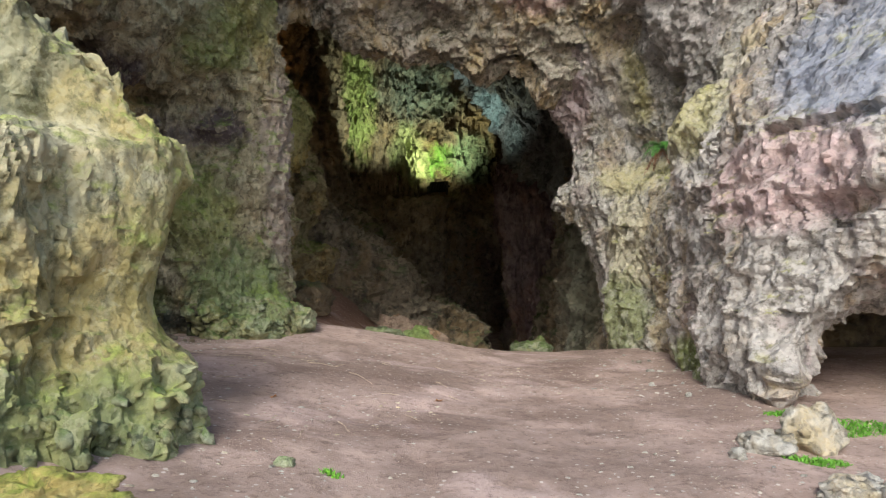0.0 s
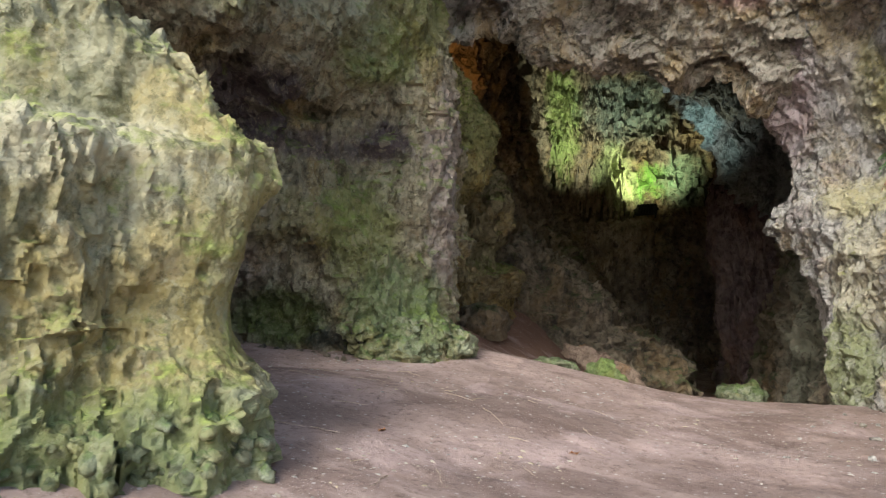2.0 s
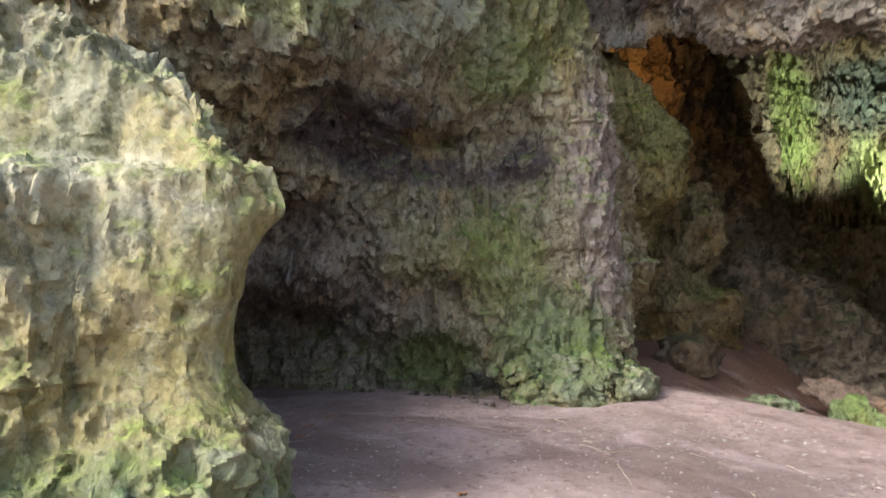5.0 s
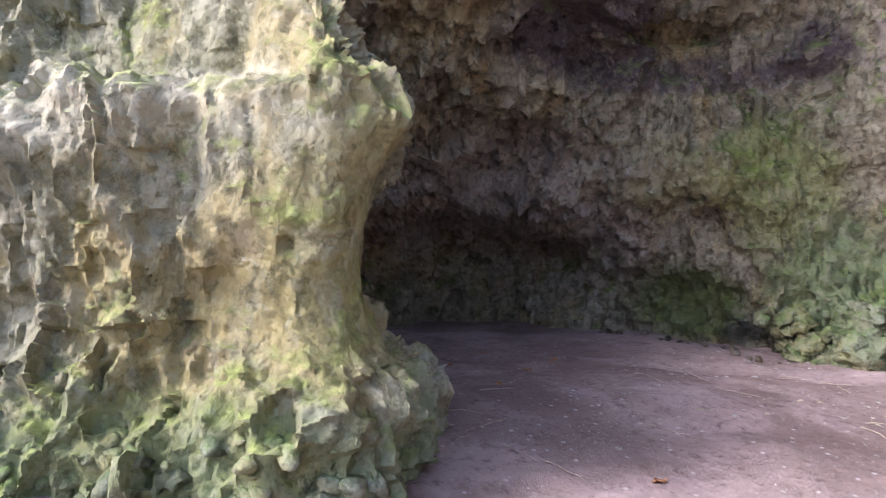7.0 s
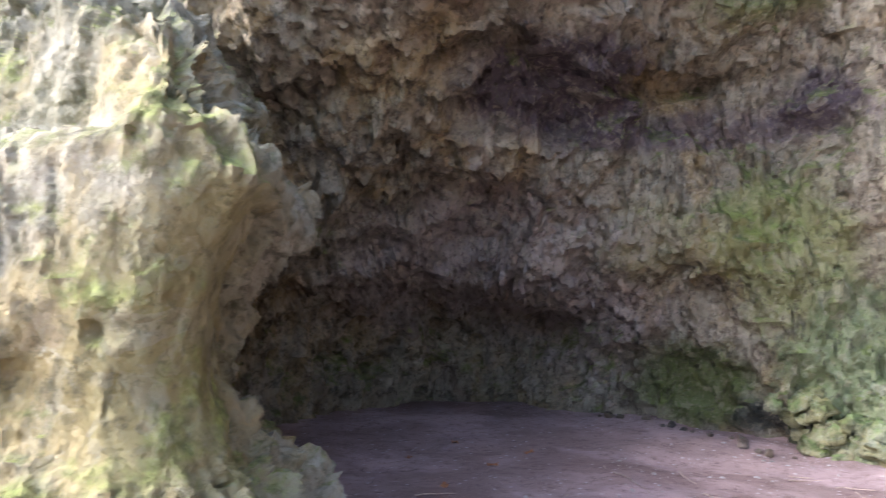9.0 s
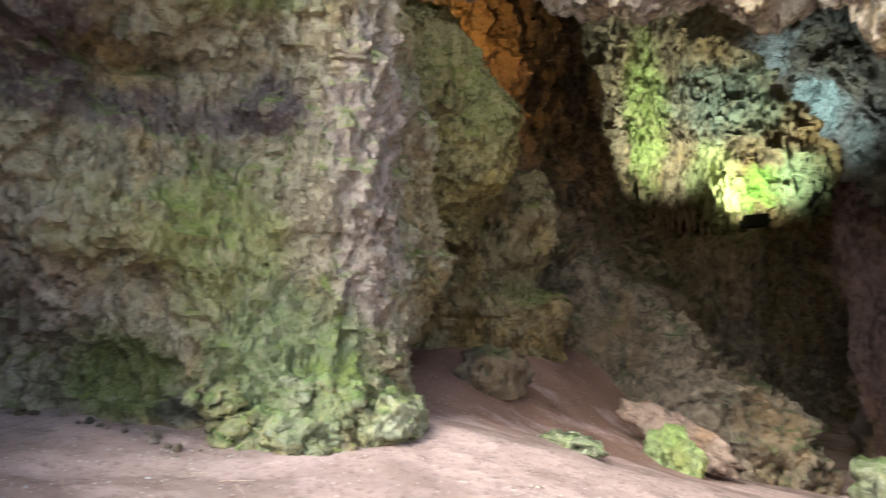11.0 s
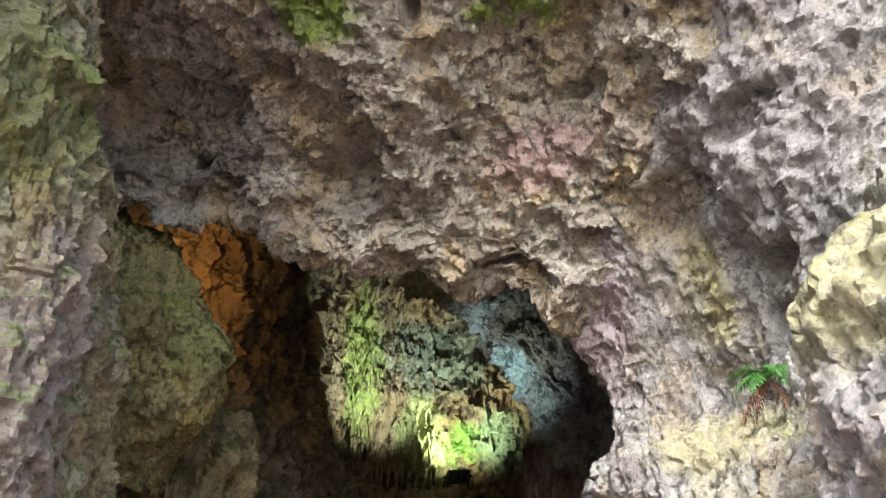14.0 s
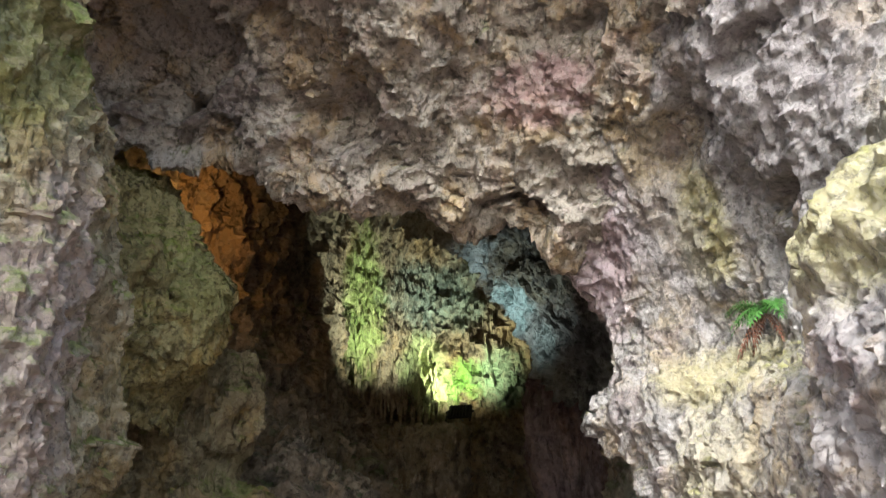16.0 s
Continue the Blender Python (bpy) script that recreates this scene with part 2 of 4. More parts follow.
def crags(p, seed, tilt, fall=0.5):
    """Slanting broken faces that meet in sharp edges: the highest of the slopes round each point."""
    i = np.floor(p).astype(np.int64)
    top = np.full(len(p), -9e9)
    for dx in (-1, 0, 1):
        for dy in (-1, 0, 1):
            for dz in (-1, 0, 1):
                cx, cy, cz = i[:, 0] + dx, i[:, 1] + dy, i[:, 2] + dz
                rx, ry, rz = (p[:, 0] - cx - hashed(cx, cy, cz, seed), p[:, 1] - cy - hashed(cx, cy, cz, seed + 1), p[:, 2] - cz - hashed(cx, cy, cz, seed + 2))
                slope = rx * (hashed(cx, cy, cz, seed + 4) - 0.5) + ry * (hashed(cx, cy, cz, seed + 5) - 0.5) + rz * (hashed(cx, cy, cz, seed + 6) - 0.5)
                top = np.maximum(top, 0.7 * hashed(cx, cy, cz, seed + 3) + tilt * slope - fall * (rx * rx + ry * ry + rz * rz))
    return top - top.mean()


def shards(p, seed, tilt):
    """Slanting faces that meet in sharp ridges: the lowest of the slopes round each point."""
    return -crags(p, seed, tilt, 0.38)


def roughen(p, size, blocks=1.0, chips=1.0, grit=1.0, swell=1.0, seed=1, upright=0.6, flutes=0.4, plates=1.0, lift=0.0):
    """How far each point of a rock face stands out, in metres, for features of about that size."""
    warp = np.stack([fbm(p / size, 3, seed + 40 + k) for k in range(3)], 1)
    q = p + warp * size * 0.1
    q = q * np.array([1, 1, upright])
    out = lift + swell * size * 0.22 * fbm(p / (size * 2.2), 3, seed)
    big, border = facets(q / size, seed + 10, 2.6)
    out += blocks * size * (0.05 * plates * big + 0.55 * shards(q / size, seed + 14, 1.45))
    small, border = facets(q / (size * 0.36) + 3.1, seed + 20, 3.0)
    out += chips * size * (0.018 * plates * small + 0.38 * shards(q / (size * 0.34) + 5.3, seed + 23, 1.5))
    least, border = facets(q / (size * 0.14) + 9.7, seed + 25, 3.2)
    out += chips * size * (0.008 * plates * least + 0.17 * shards(q / (size * 0.13) + 1.9, seed + 27, 1.5))
    ridge = 1 - 2 * np.abs(fbm(q * np.array([1, 1, 0.38]) / (size * 0.3), 3, seed + 50))
    out += flutes * size * 0.07 * ridge
    out += grit * size * 0.05 * fbm(q / (size * 0.16), 4, seed + 30, 0.6)
    return out


# ---- meshes ----


def mesh_of(name, verts, faces, material, smooth=True):
    me = bpy.data.meshes.new(name)
    me.from_pydata([tuple(v) for v in verts], [], [tuple(f) for f in faces])
    me.materials.append(material)
    me.polygons.foreach_set("use_smooth", [smooth] * len(me.polygons))
    me.update()
    return me


def grid_mesh(name, g, material, flip=False):
    """A sheet from an array of rows and columns of points."""
    r, c = g.shape[:2]
    k = np.arange(r * c).reshape(r, c)
    quads = np.stack([k[:-1, :-1], k[:-1, 1:], k[1:, 1:], k[1:, :-1]], -1).reshape(-1, 4)
    if flip:
        quads = quads[:, ::-1]
    me = bpy.data.meshes.new(name)
    me.vertices.add(r * c)
    me.vertices.foreach_set("co", g.reshape(-1).astype(np.float32))
    me.loops.add(quads.size)
    me.loops.foreach_set("vertex_index", quads.reshape(-1).astype(np.int32))
    me.polygons.add(len(quads))
    me.polygons.foreach_set("loop_start", np.arange(0, quads.size, 4, dtype=np.int32))
    me.polygons.foreach_set("loop_total", np.full(len(quads), 4, dtype=np.int32))
    me.polygons.foreach_set("use_smooth", np.ones(len(quads), dtype=bool))
    me.materials.append(material)
    me.update(calc_edges=True)
    me.validate()
    me.set_sharp_from_angle(angle=radians(42))
    return me


def spline(points, count):
    """Catmull-Rom through the first axis of an array, evened out by length."""
    p = np.concatenate([2 * points[:1] - points[1:2], points, 2 * points[-1:] - points[-2:-1]])
    n = len(points)
    step = np.linalg.norm((points[1:] - points[:-1]).reshape(n - 1, -1), axis=1) + 1e-6
    along = np.concatenate([[0], np.cumsum(step)])
    u = np.interp(np.linspace(0, along[-1], count), along, np.arange(n))
    k = np.clip(np.floor(u).astype(int), 0, n - 2)
    t = (u - k).reshape(-1, *([1] * (points.ndim - 1)))
    a, b, c, d = p[k], p[k + 1], p[k + 2], p[k + 3]
    return 0.5 * (2 * b + (c - a) * t + (2 * a - 5 * b + 4 * c - d) * t ** 2 + (3 * b - a - 3 * c + d) * t ** 3)


class Loft:
    """A rock face through sections. A section lies at one height (axis 2) or one depth (axis 1) and runs the same way as the others."""

    def __init__(self, axis=2):
        self.axis, self.rows = axis, []

    def at(self, level, *points):
        row = [(x, y, level) if self.axis == 2 else (x, level, y) for x, y in points]
        self.rows.append(row)
        return self

    def build(self, name, material, nu, nv, size, flip=False, dents=(), calm=(), **kind):
        g = np.array(self.rows, float)
        g = spline(g, nv)
        g = np.swapaxes(spline(np.swapaxes(g, 0, 1), nu), 0, 1)
        du, dv = np.gradient(g, axis=1), np.gradient(g, axis=0)
        normal = np.cross(du, dv)
        normal /= np.linalg.norm(normal, axis=-1, keepdims=True) + 1e-9
        if flip:
            normal = -normal
        out = roughen(g.reshape(-1, 3), size, **kind).reshape(g.shape[:2])
        for centre, radii, share in calm:
            far = np.linalg.norm((g - np.array(centre)) / np.array(radii), axis=-1)
            out = out * (1 - share * (1 - smooth_step(far, 0.6, 1.1)))
        wobble = 1 + 0.35 * fbm(g.reshape(-1, 3) / 0.5, 3, 77).reshape(g.shape[:2])
        for centre, radii, depth in dents:
            far = np.linalg.norm((g - np.array(centre)) / np.array(radii), axis=-1) * wobble
            out = out - depth * (1 - smooth_step(far, 0.55, 1.1))
        g = g + normal * out[..., None]
        self.grid, self.normal = g, normal
        return new(name, grid_mesh(name, g, material, flip))


def smooth_step(v, lo, hi):
    t = np.clip((v - lo) / (hi - lo), 0, 1)
    return t * t * (3 - 2 * t)


def floor_height(x, y):
    x, y = np.asarray(x, float), np.asarray(y, float)
    z = 0.06 - 0.5 * smooth_step(x, -2.8, 2.2) - 0.012 * np.clip(y - 8, -6, 6)
    z = z + 0.03 * np.clip(-3 - x, 0, 4)
    fall = np.clip(y - 14.2, 0, 12) * 0.2 * smooth_step(y, 13.5, 17)
    z = z - fall * smooth_step(x, -4.2, 0.2)
    z = z + 0.35 * smooth_step(-x, 1.6, 3.6) * smooth_step(y, 14, 17)
    flat = np.stack([np.ravel(x), np.ravel(y), np.zeros(np.size(x))], 1)
    uneven = 0.05 * fbm(flat / 1.3, 4, 3) + 0.012 * fbm(flat / 0.3, 4, 9)
    near = (np.abs(flat[:, 0]) < 10) & (flat[:, 1] > -1) & (flat[:, 1] < 43)
    return z + (near * uneven).reshape(np.shape(z))


def floor_at(x, y):
    return float(floor_height(x, y))


# ---- the setting ----
cream = rock("buttress_limestone", (0.43, 0.415, 0.285), (0.31, 0.3, 0.18), (0.129, 0.125, 0.0602), (0.19, 0.225, 0.055), 0.45, streak=0.2, patches=[
    ((-1.35, 7.55, 1.2), (0.5, 0.5, 0.95), (0.33, 0.3, 0.12), 0.8),
    ((-1.4, 6.6, 0.0), (1.2, 1.9, 0.55), (0.2, 0.25, 0.1), 0.7),
    # cream ledge lip, with its bright highlight put into the colour
    ((-1.9, 6.4, 1.9), (0.7, 1.3, 0.3), (0.62, 0.59, 0.42), 0.7)])
olive = rock("alcove_limestone", (0.44, 0.395, 0.26), (0.255, 0.226, 0.142), (0.07, 0.06, 0.04), (0.1, 0.135, 0.024), 0.5, patches=[
    ((-2.95, 12.5, 1.7), (0.6, 0.8, 0.95), (0.27, 0.3, 0.09), 0.7),
    ((-4.0, 11.7, 1.9), (0.9, 0.8, 0.5), (0.33, 0.31, 0.14), 0.6),
    # purplish stained band, near-black where shade is coloured into its hollows
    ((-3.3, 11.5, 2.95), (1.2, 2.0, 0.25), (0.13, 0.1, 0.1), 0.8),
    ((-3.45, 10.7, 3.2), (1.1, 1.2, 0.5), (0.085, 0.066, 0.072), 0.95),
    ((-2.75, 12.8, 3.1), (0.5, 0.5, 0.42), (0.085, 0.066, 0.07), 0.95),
    ((-2.5, 12.2, 4.2), (0.7, 0.9, 0.6), (0.2, 0.25, 0.07), 0.8),
    # purplish brown of the deep recess, lightened to stand in for missing light
    ((-5.6, 11.0, 1.6), (2.0, 2.0, 1.6), (0.36, 0.3, 0.27), 0.6),
    ((-2.1, 13.8, 2.6), (0.4, 0.8, 2.0), (0.36, 0.3, 0.278), 0.7),
    ((-2.5, 13.0, 0.6), (0.9, 1.0, 0.8), (0.2, 0.26, 0.116), 0.85),
    ((-4.2, 12.4, 0.5), (0.9, 0.8, 0.5), (0.085, 0.125, 0.022), 0.8),
    # shade of the cavity at the wall's foot, painted near-black
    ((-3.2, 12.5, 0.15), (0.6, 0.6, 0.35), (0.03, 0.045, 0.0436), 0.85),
    ((-2.6, 10.8, 4.6), (0.9, 1.8, 0.7), (0.34, 0.35, 0.232), 0.7),
    ((-2.7, 15.8, 2.8), (0.4, 0.5, 1.2), (0.34, 0.3, 0.174), 0.7),
    ((-2.3, 13.0, 5.2), (0.7, 1.1, 1.2), (0.17, 0.185, 0.045), 0.7),
    ((-2.6, 8.8, 4.6), (0.8, 1.3, 1.0), (0.34, 0.38, 0.15), 0.8)])
moss_rock = rock("bulge_limestone", (0.43, 0.385, 0.175), (0.28, 0.245, 0.105), (0.07, 0.06, 0.027), (0.14, 0.175, 0.03), 0.45, patches=[
    ((-3.0, 18.3, 4.3), (0.5, 0.7, 0.7), (0.26, 0.29, 0.116), 0.7)])
umber = rock("inner_limestone", (0.29, 0.24, 0.165), (0.165, 0.132, 0.088), (0.036, 0.0315, 0.0252), (0.05, 0.075, 0.018), 0.3, wet=0.2, zoom=2.6, patches=[
    # algae greens near the lamps; the beams' yellow-white and grey-green spread coloured in too
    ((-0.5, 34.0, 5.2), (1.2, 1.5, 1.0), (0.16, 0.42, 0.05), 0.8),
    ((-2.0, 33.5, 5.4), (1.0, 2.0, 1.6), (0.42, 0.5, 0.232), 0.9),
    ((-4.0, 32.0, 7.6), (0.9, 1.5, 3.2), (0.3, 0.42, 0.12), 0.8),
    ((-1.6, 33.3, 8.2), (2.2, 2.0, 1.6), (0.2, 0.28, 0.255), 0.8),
    # orange of the amber lamp's glow, put into the wall colour
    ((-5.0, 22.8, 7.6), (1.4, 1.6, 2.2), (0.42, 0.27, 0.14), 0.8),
    # dark reddish tone over the low hollow along the right inner wall
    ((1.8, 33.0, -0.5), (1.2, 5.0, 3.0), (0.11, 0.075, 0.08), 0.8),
    # floodlight's reach to the right, painted on in grey-green
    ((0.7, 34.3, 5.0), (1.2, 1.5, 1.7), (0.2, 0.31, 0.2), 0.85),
    # greenish grey stretch of wall, paler for the daylight painted into it
    ((3.7, 22.5, 0.0), (0.9, 2.8, 2.6), (0.3, 0.31, 0.23), 0.8)])
tan = rock("stacked_limestone", (0.37, 0.315, 0.175), (0.25, 0.205, 0.11), (0.07, 0.055, 0.03), (0.11, 0.14, 0.03), 0.35, zoom=1.6)
rusty = rock("reddish_limestone", (0.24, 0.18, 0.165), (0.15, 0.1, 0.095), (0.04, 0.028, 0.028), growth=0.0, streak=0.8, wet=0.2, zoom=2.6)
grey = rock("arch_limestone", (0.57, 0.53, 0.44), (0.39, 0.35, 0.275), (0.095, 0.082, 0.064), (0.1, 0.14, 0.02), 0.16, streak=0.15, patches=[
    ((2.2, 16.3, 6.2), (0.8, 1.0, 0.5), (0.5, 0.34, 0.325), 0.75),
    ((-0.5, 15.1, 7.8), (0.8, 0.5, 0.5), (0.2, 0.3, 0.03), 0.9),
    ((2.0, 15.0, 7.5), (0.7, 0.5, 0.35), (0.22, 0.34, 0.03), 0.9),
    # dark brown laid into two hollows of the arch as their shade
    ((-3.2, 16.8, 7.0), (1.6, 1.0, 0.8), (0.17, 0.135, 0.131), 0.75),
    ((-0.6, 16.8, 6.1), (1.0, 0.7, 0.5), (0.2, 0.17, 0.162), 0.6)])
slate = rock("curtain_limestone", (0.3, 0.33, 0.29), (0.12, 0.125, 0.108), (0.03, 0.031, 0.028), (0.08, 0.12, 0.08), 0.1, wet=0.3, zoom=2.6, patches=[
    # pale teal edge: its own frosting, plus bluish lighting put into the colour
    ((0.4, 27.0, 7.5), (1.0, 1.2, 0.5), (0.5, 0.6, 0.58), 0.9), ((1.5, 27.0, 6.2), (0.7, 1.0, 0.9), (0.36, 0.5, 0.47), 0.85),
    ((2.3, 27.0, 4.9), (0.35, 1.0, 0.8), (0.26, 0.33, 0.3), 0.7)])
pinkish = rock("right_limestone", (0.479, 0.461, 0.418), (0.313, 0.3, 0.274), (0.0957, 0.087, 0.08), (0.22, 0.22, 0.06), 0.2, streak=0.45, patches=[
    ((3.8, 15.8, 1.1), (0.6, 1.2, 1.2), (0.52, 0.48, 0.33), 0.75),
    ((3.0, 17.6, 4.6), (0.65, 1.17, 1.3), (0.46, 0.36, 0.37), 0.8),
    ((4.0, 16.2, 4.1), (0.325, 0.65, 0.91), (0.46, 0.43, 0.197), 0.85),
    ((3.9, 15.9, 2.55), (0.91, 1.3, 0.455), (0.5, 0.46, 0.255), 0.85),
    ((3.6, 16.6, 3.9), (0.65, 0.65, 1.17), (0.27, 0.25, 0.242), 0.6),
    ((3.6, 15.6, -0.1), (0.65, 1.56, 0.91), (0.25, 0.28, 0.116), 0.8),
    ((4.3, 14.6, 5.6), (1.3, 1.56, 1.82), (0.3, 0.27, 0.262), 0.6)])
blush = rock("boulder_limestone", (0.516, 0.486, 0.447), (0.344, 0.314, 0.288), (0.112, 0.0989, 0.0903), (0.22, 0.22, 0.06), 0.12, streak=0.3, patches=[
    ((4.9, 9.8, 3.2), (1.04, 1.56, 1.1), (0.3, 0.33, 0.4), 0.9),
    ((4.3, 10.4, 1.9), (1.04, 1.56, 0.65), (0.58, 0.42, 0.406), 0.8),
    ((4.2, 12.9, 2.9), (0.65, 1.04, 0.65), (0.46, 0.43, 0.209), 0.8),
    ((4.9, 12.9, 3.6), (0.65, 1.04, 0.65), (0.4, 0.375, 0.24), 0.45),
    ((3.9, 12.1, -0.4), (0.52, 1.17, 0.455), (0.16, 0.2, 0.05), 0.85)])
earth = soil("cave_soil")

# floor: one sheet, fine where the walk passes, reaching far outside
axis_x = np.concatenate([[-400, -150, -60, -30, -18, -13, -10.5], np.arange(-9, 9, 0.06), [10.5, 13, 18, 30, 60, 150, 400]])
axis_y = np.concatenate([[-400, -150, -60, -25, -10, -4, -1.5], np.arange(0, 18, 0.06), np.arange(18, 26, 0.09), np.arange(26, 44, 0.3), [60, 150, 400]])
fx, fy = np.meshgrid(axis_x, axis_y)
fz = floor_height(fx.ravel(), fy.ravel())
ground = new("ground", grid_mesh("ground", np.stack([fx, fy, fz.reshape(fx.shape)], -1), earth))
tagged(ground, "trodden reddish brown cave soil with pale stone chips", "ground", kind="structure")

buttress_loft = (Loft()
    .at(-0.7, (-3.4, 3.8), (-2.4, 4.8), (-1.7, 5.7), (-1.3, 6.5), (-0.88, 7.2), (-1.5, 7.98), (-2.7, 8.15), (-6.8, 8.2))
    .at(0, (-3.4, 3.8), (-2.5, 4.8), (-1.75, 5.8), (-1.35, 6.5), (-0.94, 7.2), (-1.55, 7.98), (-2.7, 8.15), (-6.8, 8.2))
    .at(0.35, (-3.4, 3.9), (-2.6, 4.8), (-1.85, 5.9), (-1.45, 6.6), (-1.08, 7.28), (-1.65, 7.98), (-2.7, 8.1), (-6.8, 8.1))
    .at(0.8, (-3.4, 3.9), (-2.7, 4.9), (-2, 6), (-1.6, 6.7), (-1.27, 7.3), (-1.62, 7.63), (-2.8, 7.7), (-6.8, 7.8))
    .at(1.3, (-3.4, 4), (-2.6, 4.9), (-1.95, 6), (-1.5, 6.7), (-1.18, 7.35), (-1.6, 7.63), (-2.8, 7.75), (-6.8, 7.8))
    .at(1.75, (-3.4, 4), (-2.55, 4.9), (-1.9, 6), (-1.42, 6.8), (-1.1, 7.48), (-1.52, 7.83), (-2.7, 8.1), (-6.8, 8.2))
    .at(1.95, (-3.5, 4.1), (-2.7, 5), (-2, 6.1), (-1.5, 6.9), (-1.13, 7.42), (-1.56, 7.77), (-2.7, 8.05), (-6.8, 8.2))
    .at(2.05, (-3.8, 4.2), (-3, 5.2), (-2.45, 6.3), (-1.85, 7), (-1.22, 7.35), (-1.62, 7.71), (-2.7, 8), (-6.8, 8.2))
    .at(2.4, (-3.9, 4.3), (-3.1, 5.2), (-2.55, 6.3), (-2, 6.95), (-1.4, 7.35), (-1.8, 7.67), (-2.8, 7.84), (-6.8, 8.1))
    .at(2.62, (-3.9, 4.4), (-3.2, 5.3), (-2.6, 6.3), (-2.15, 6.85), (-1.72, 7.25), (-2.1, 7.57), (-3, 7.79), (-6.8, 8))
    .at(2.8, (-4, 4.4), (-3.3, 5.3), (-2.75, 6.2), (-2.4, 6.7), (-2.1, 7.1), (-2.5, 7.57), (-3.3, 7.99), (-6, 8.6))
    .at(3.2, (-4.4, 4.4), (-3.7, 5.3), (-3.2, 6), (-2.9, 6.4), (-2.75, 6.8), (-3.1, 7.27), (-3.9, 7.69), (-5.2, 8.2))
    .at(3.6, (-5.2, 4.6), (-4.7, 5.3), (-4.3, 5.8), (-4, 6.2), (-3.9, 6.5), (-4.1, 6.97), (-4.7, 7.29), (-5.8, 7.8)))
buttress = buttress_loft.build("rock_buttress", cream, 560, 420, 0.42, seed=5, swell=0.4, blocks=0.8, chips=1.2, grit=0.9, upright=0.5, flutes=0.05, plates=1.0, lift=0.02,
                               calm=[((-1.35, 7.3, 1.2), (0.6, 0.65, 0.9), 0.8), ((-2.2, 6.9, 2.3), (0.9, 0.9, 0.4), 0.65), ((-1.6, 7.0, 2.0), (0.7, 0.8, 0.2), 0.6)],
                               dents=[((-1.3, 7.15, 1.15), (0.045, 0.045, 0.06), 0.07)])
tagged(buttress, "pale limestone buttress with green algae on its ledges", "rock")

alcove_loft = (Loft()
    .at(-0.6, (-4.9, 6.4), (-7.8, 11.2), (-5.6, 12.3), (-3.7, 12.4), (-2.6, 12.5), (-1.75, 13.3), (-2.3, 14.8), (-3.6, 16.2), (-7.5, 18.5))
    .at(0.1, (-4.9, 6.4), (-7.6, 11.2), (-5.5, 12.4), (-3.6, 12.5), (-2.7, 12.65), (-1.95, 13.4), (-2.5, 14.8), (-3.7, 16.2), (-7.5, 18.5))
    .at(0.6, (-4.9, 6.4), (-7.4, 11.2), (-5.4, 12.4), (-3.5, 12.6), (-2.9, 12.8), (-2.2, 13.5), (-2.6, 14.8), (-3.7, 16.2), (-7.5, 18.5))
    .at(1.3, (-4.9, 6.4), (-7.0, 10.9), (-5.3, 12.0), (-3.5, 12.4), (-2.9, 12.9), (-2.15, 13.6), (-2.6, 15.0), (-3.3, 16.2), (-7.5, 18.5))
    .at(1.7, (-4.9, 6.4), (-5.8, 10.2), (-4.8, 11.3), (-3.5, 12.1), (-2.9, 12.9), (-2.1, 13.6), (-2.5, 15.1), (-2.9, 16.1), (-7.5, 18.5))
    .at(2.6, (-4.9, 6.4), (-4.6, 9.8), (-4.1, 11.1), (-3.6, 12.1), (-2.95, 12.8), (-2.0, 13.5), (-2.4, 15.0), (-2.75, 16.0), (-7.5, 18.5))
    .at(3.3, (-5.8, 4.5), (-3.4, 9.6), (-3.6, 10.9), (-3.7, 11.9), (-2.9, 12.9), (-2.05, 13.5), (-2.4, 14.8), (-2.9, 15.9), (-7.5, 18.5))
    .at(3.7, (-5.8, 4.5), (-3.1, 9.2), (-3.1, 10.6), (-3.2, 11.8), (-2.75, 12.8), (-2.1, 13.5), (-2.45, 14.7), (-3.1, 15.8), (-7.5, 18.5))
    .at(4.4, (-5.8, 4.5), (-2.8, 8.9), (-2.65, 10.4), (-2.65, 11.6), (-2.5, 12.7), (-2.15, 13.5), (-2.5, 14.7), (-3.3, 15.8), (-7.5, 18.5))
    .at(5.3, (-5.8, 4.5), (-2.75, 8.6), (-2.5, 10.2), (-2.5, 11.6), (-2.45, 12.6), (-2.25, 13.5), (-2.6, 14.6), (-3.6, 15.6), (-5.5, 17))
    .at(6.6, (-5.8, 4.5), (-2.8, 8.2), (-2.6, 10), (-2.6, 11.6), (-2.6, 12.6), (-2.6, 13.4), (-3.0, 14.4), (-4.0, 15.2), (-5.8, 16))
    .at(9.0, (-5.8, 4.5), (-2.6, 7.5), (-2.5, 9.6), (-2.5, 11.6), (-2.6, 12.6), (-2.8, 13.4), (-3.2, 14.2), (-4.2, 15), (-5.8, 15.6))
    .at(11.5, (-5.8, 4.5), (-2.2, 7.0), (-2.1, 9.2), (-2.2, 11.6), (-2.4, 12.6), (-2.7, 13.4), (-3.2, 14.2), (-4.2, 15), (-5.8, 15.6)))
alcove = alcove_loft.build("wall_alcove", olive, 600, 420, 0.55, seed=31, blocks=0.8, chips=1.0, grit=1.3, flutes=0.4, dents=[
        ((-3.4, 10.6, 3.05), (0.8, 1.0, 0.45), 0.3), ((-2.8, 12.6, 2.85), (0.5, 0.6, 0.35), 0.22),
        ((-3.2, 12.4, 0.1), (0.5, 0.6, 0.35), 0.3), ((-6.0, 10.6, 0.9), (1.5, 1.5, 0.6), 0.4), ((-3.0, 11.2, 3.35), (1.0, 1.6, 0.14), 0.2)])
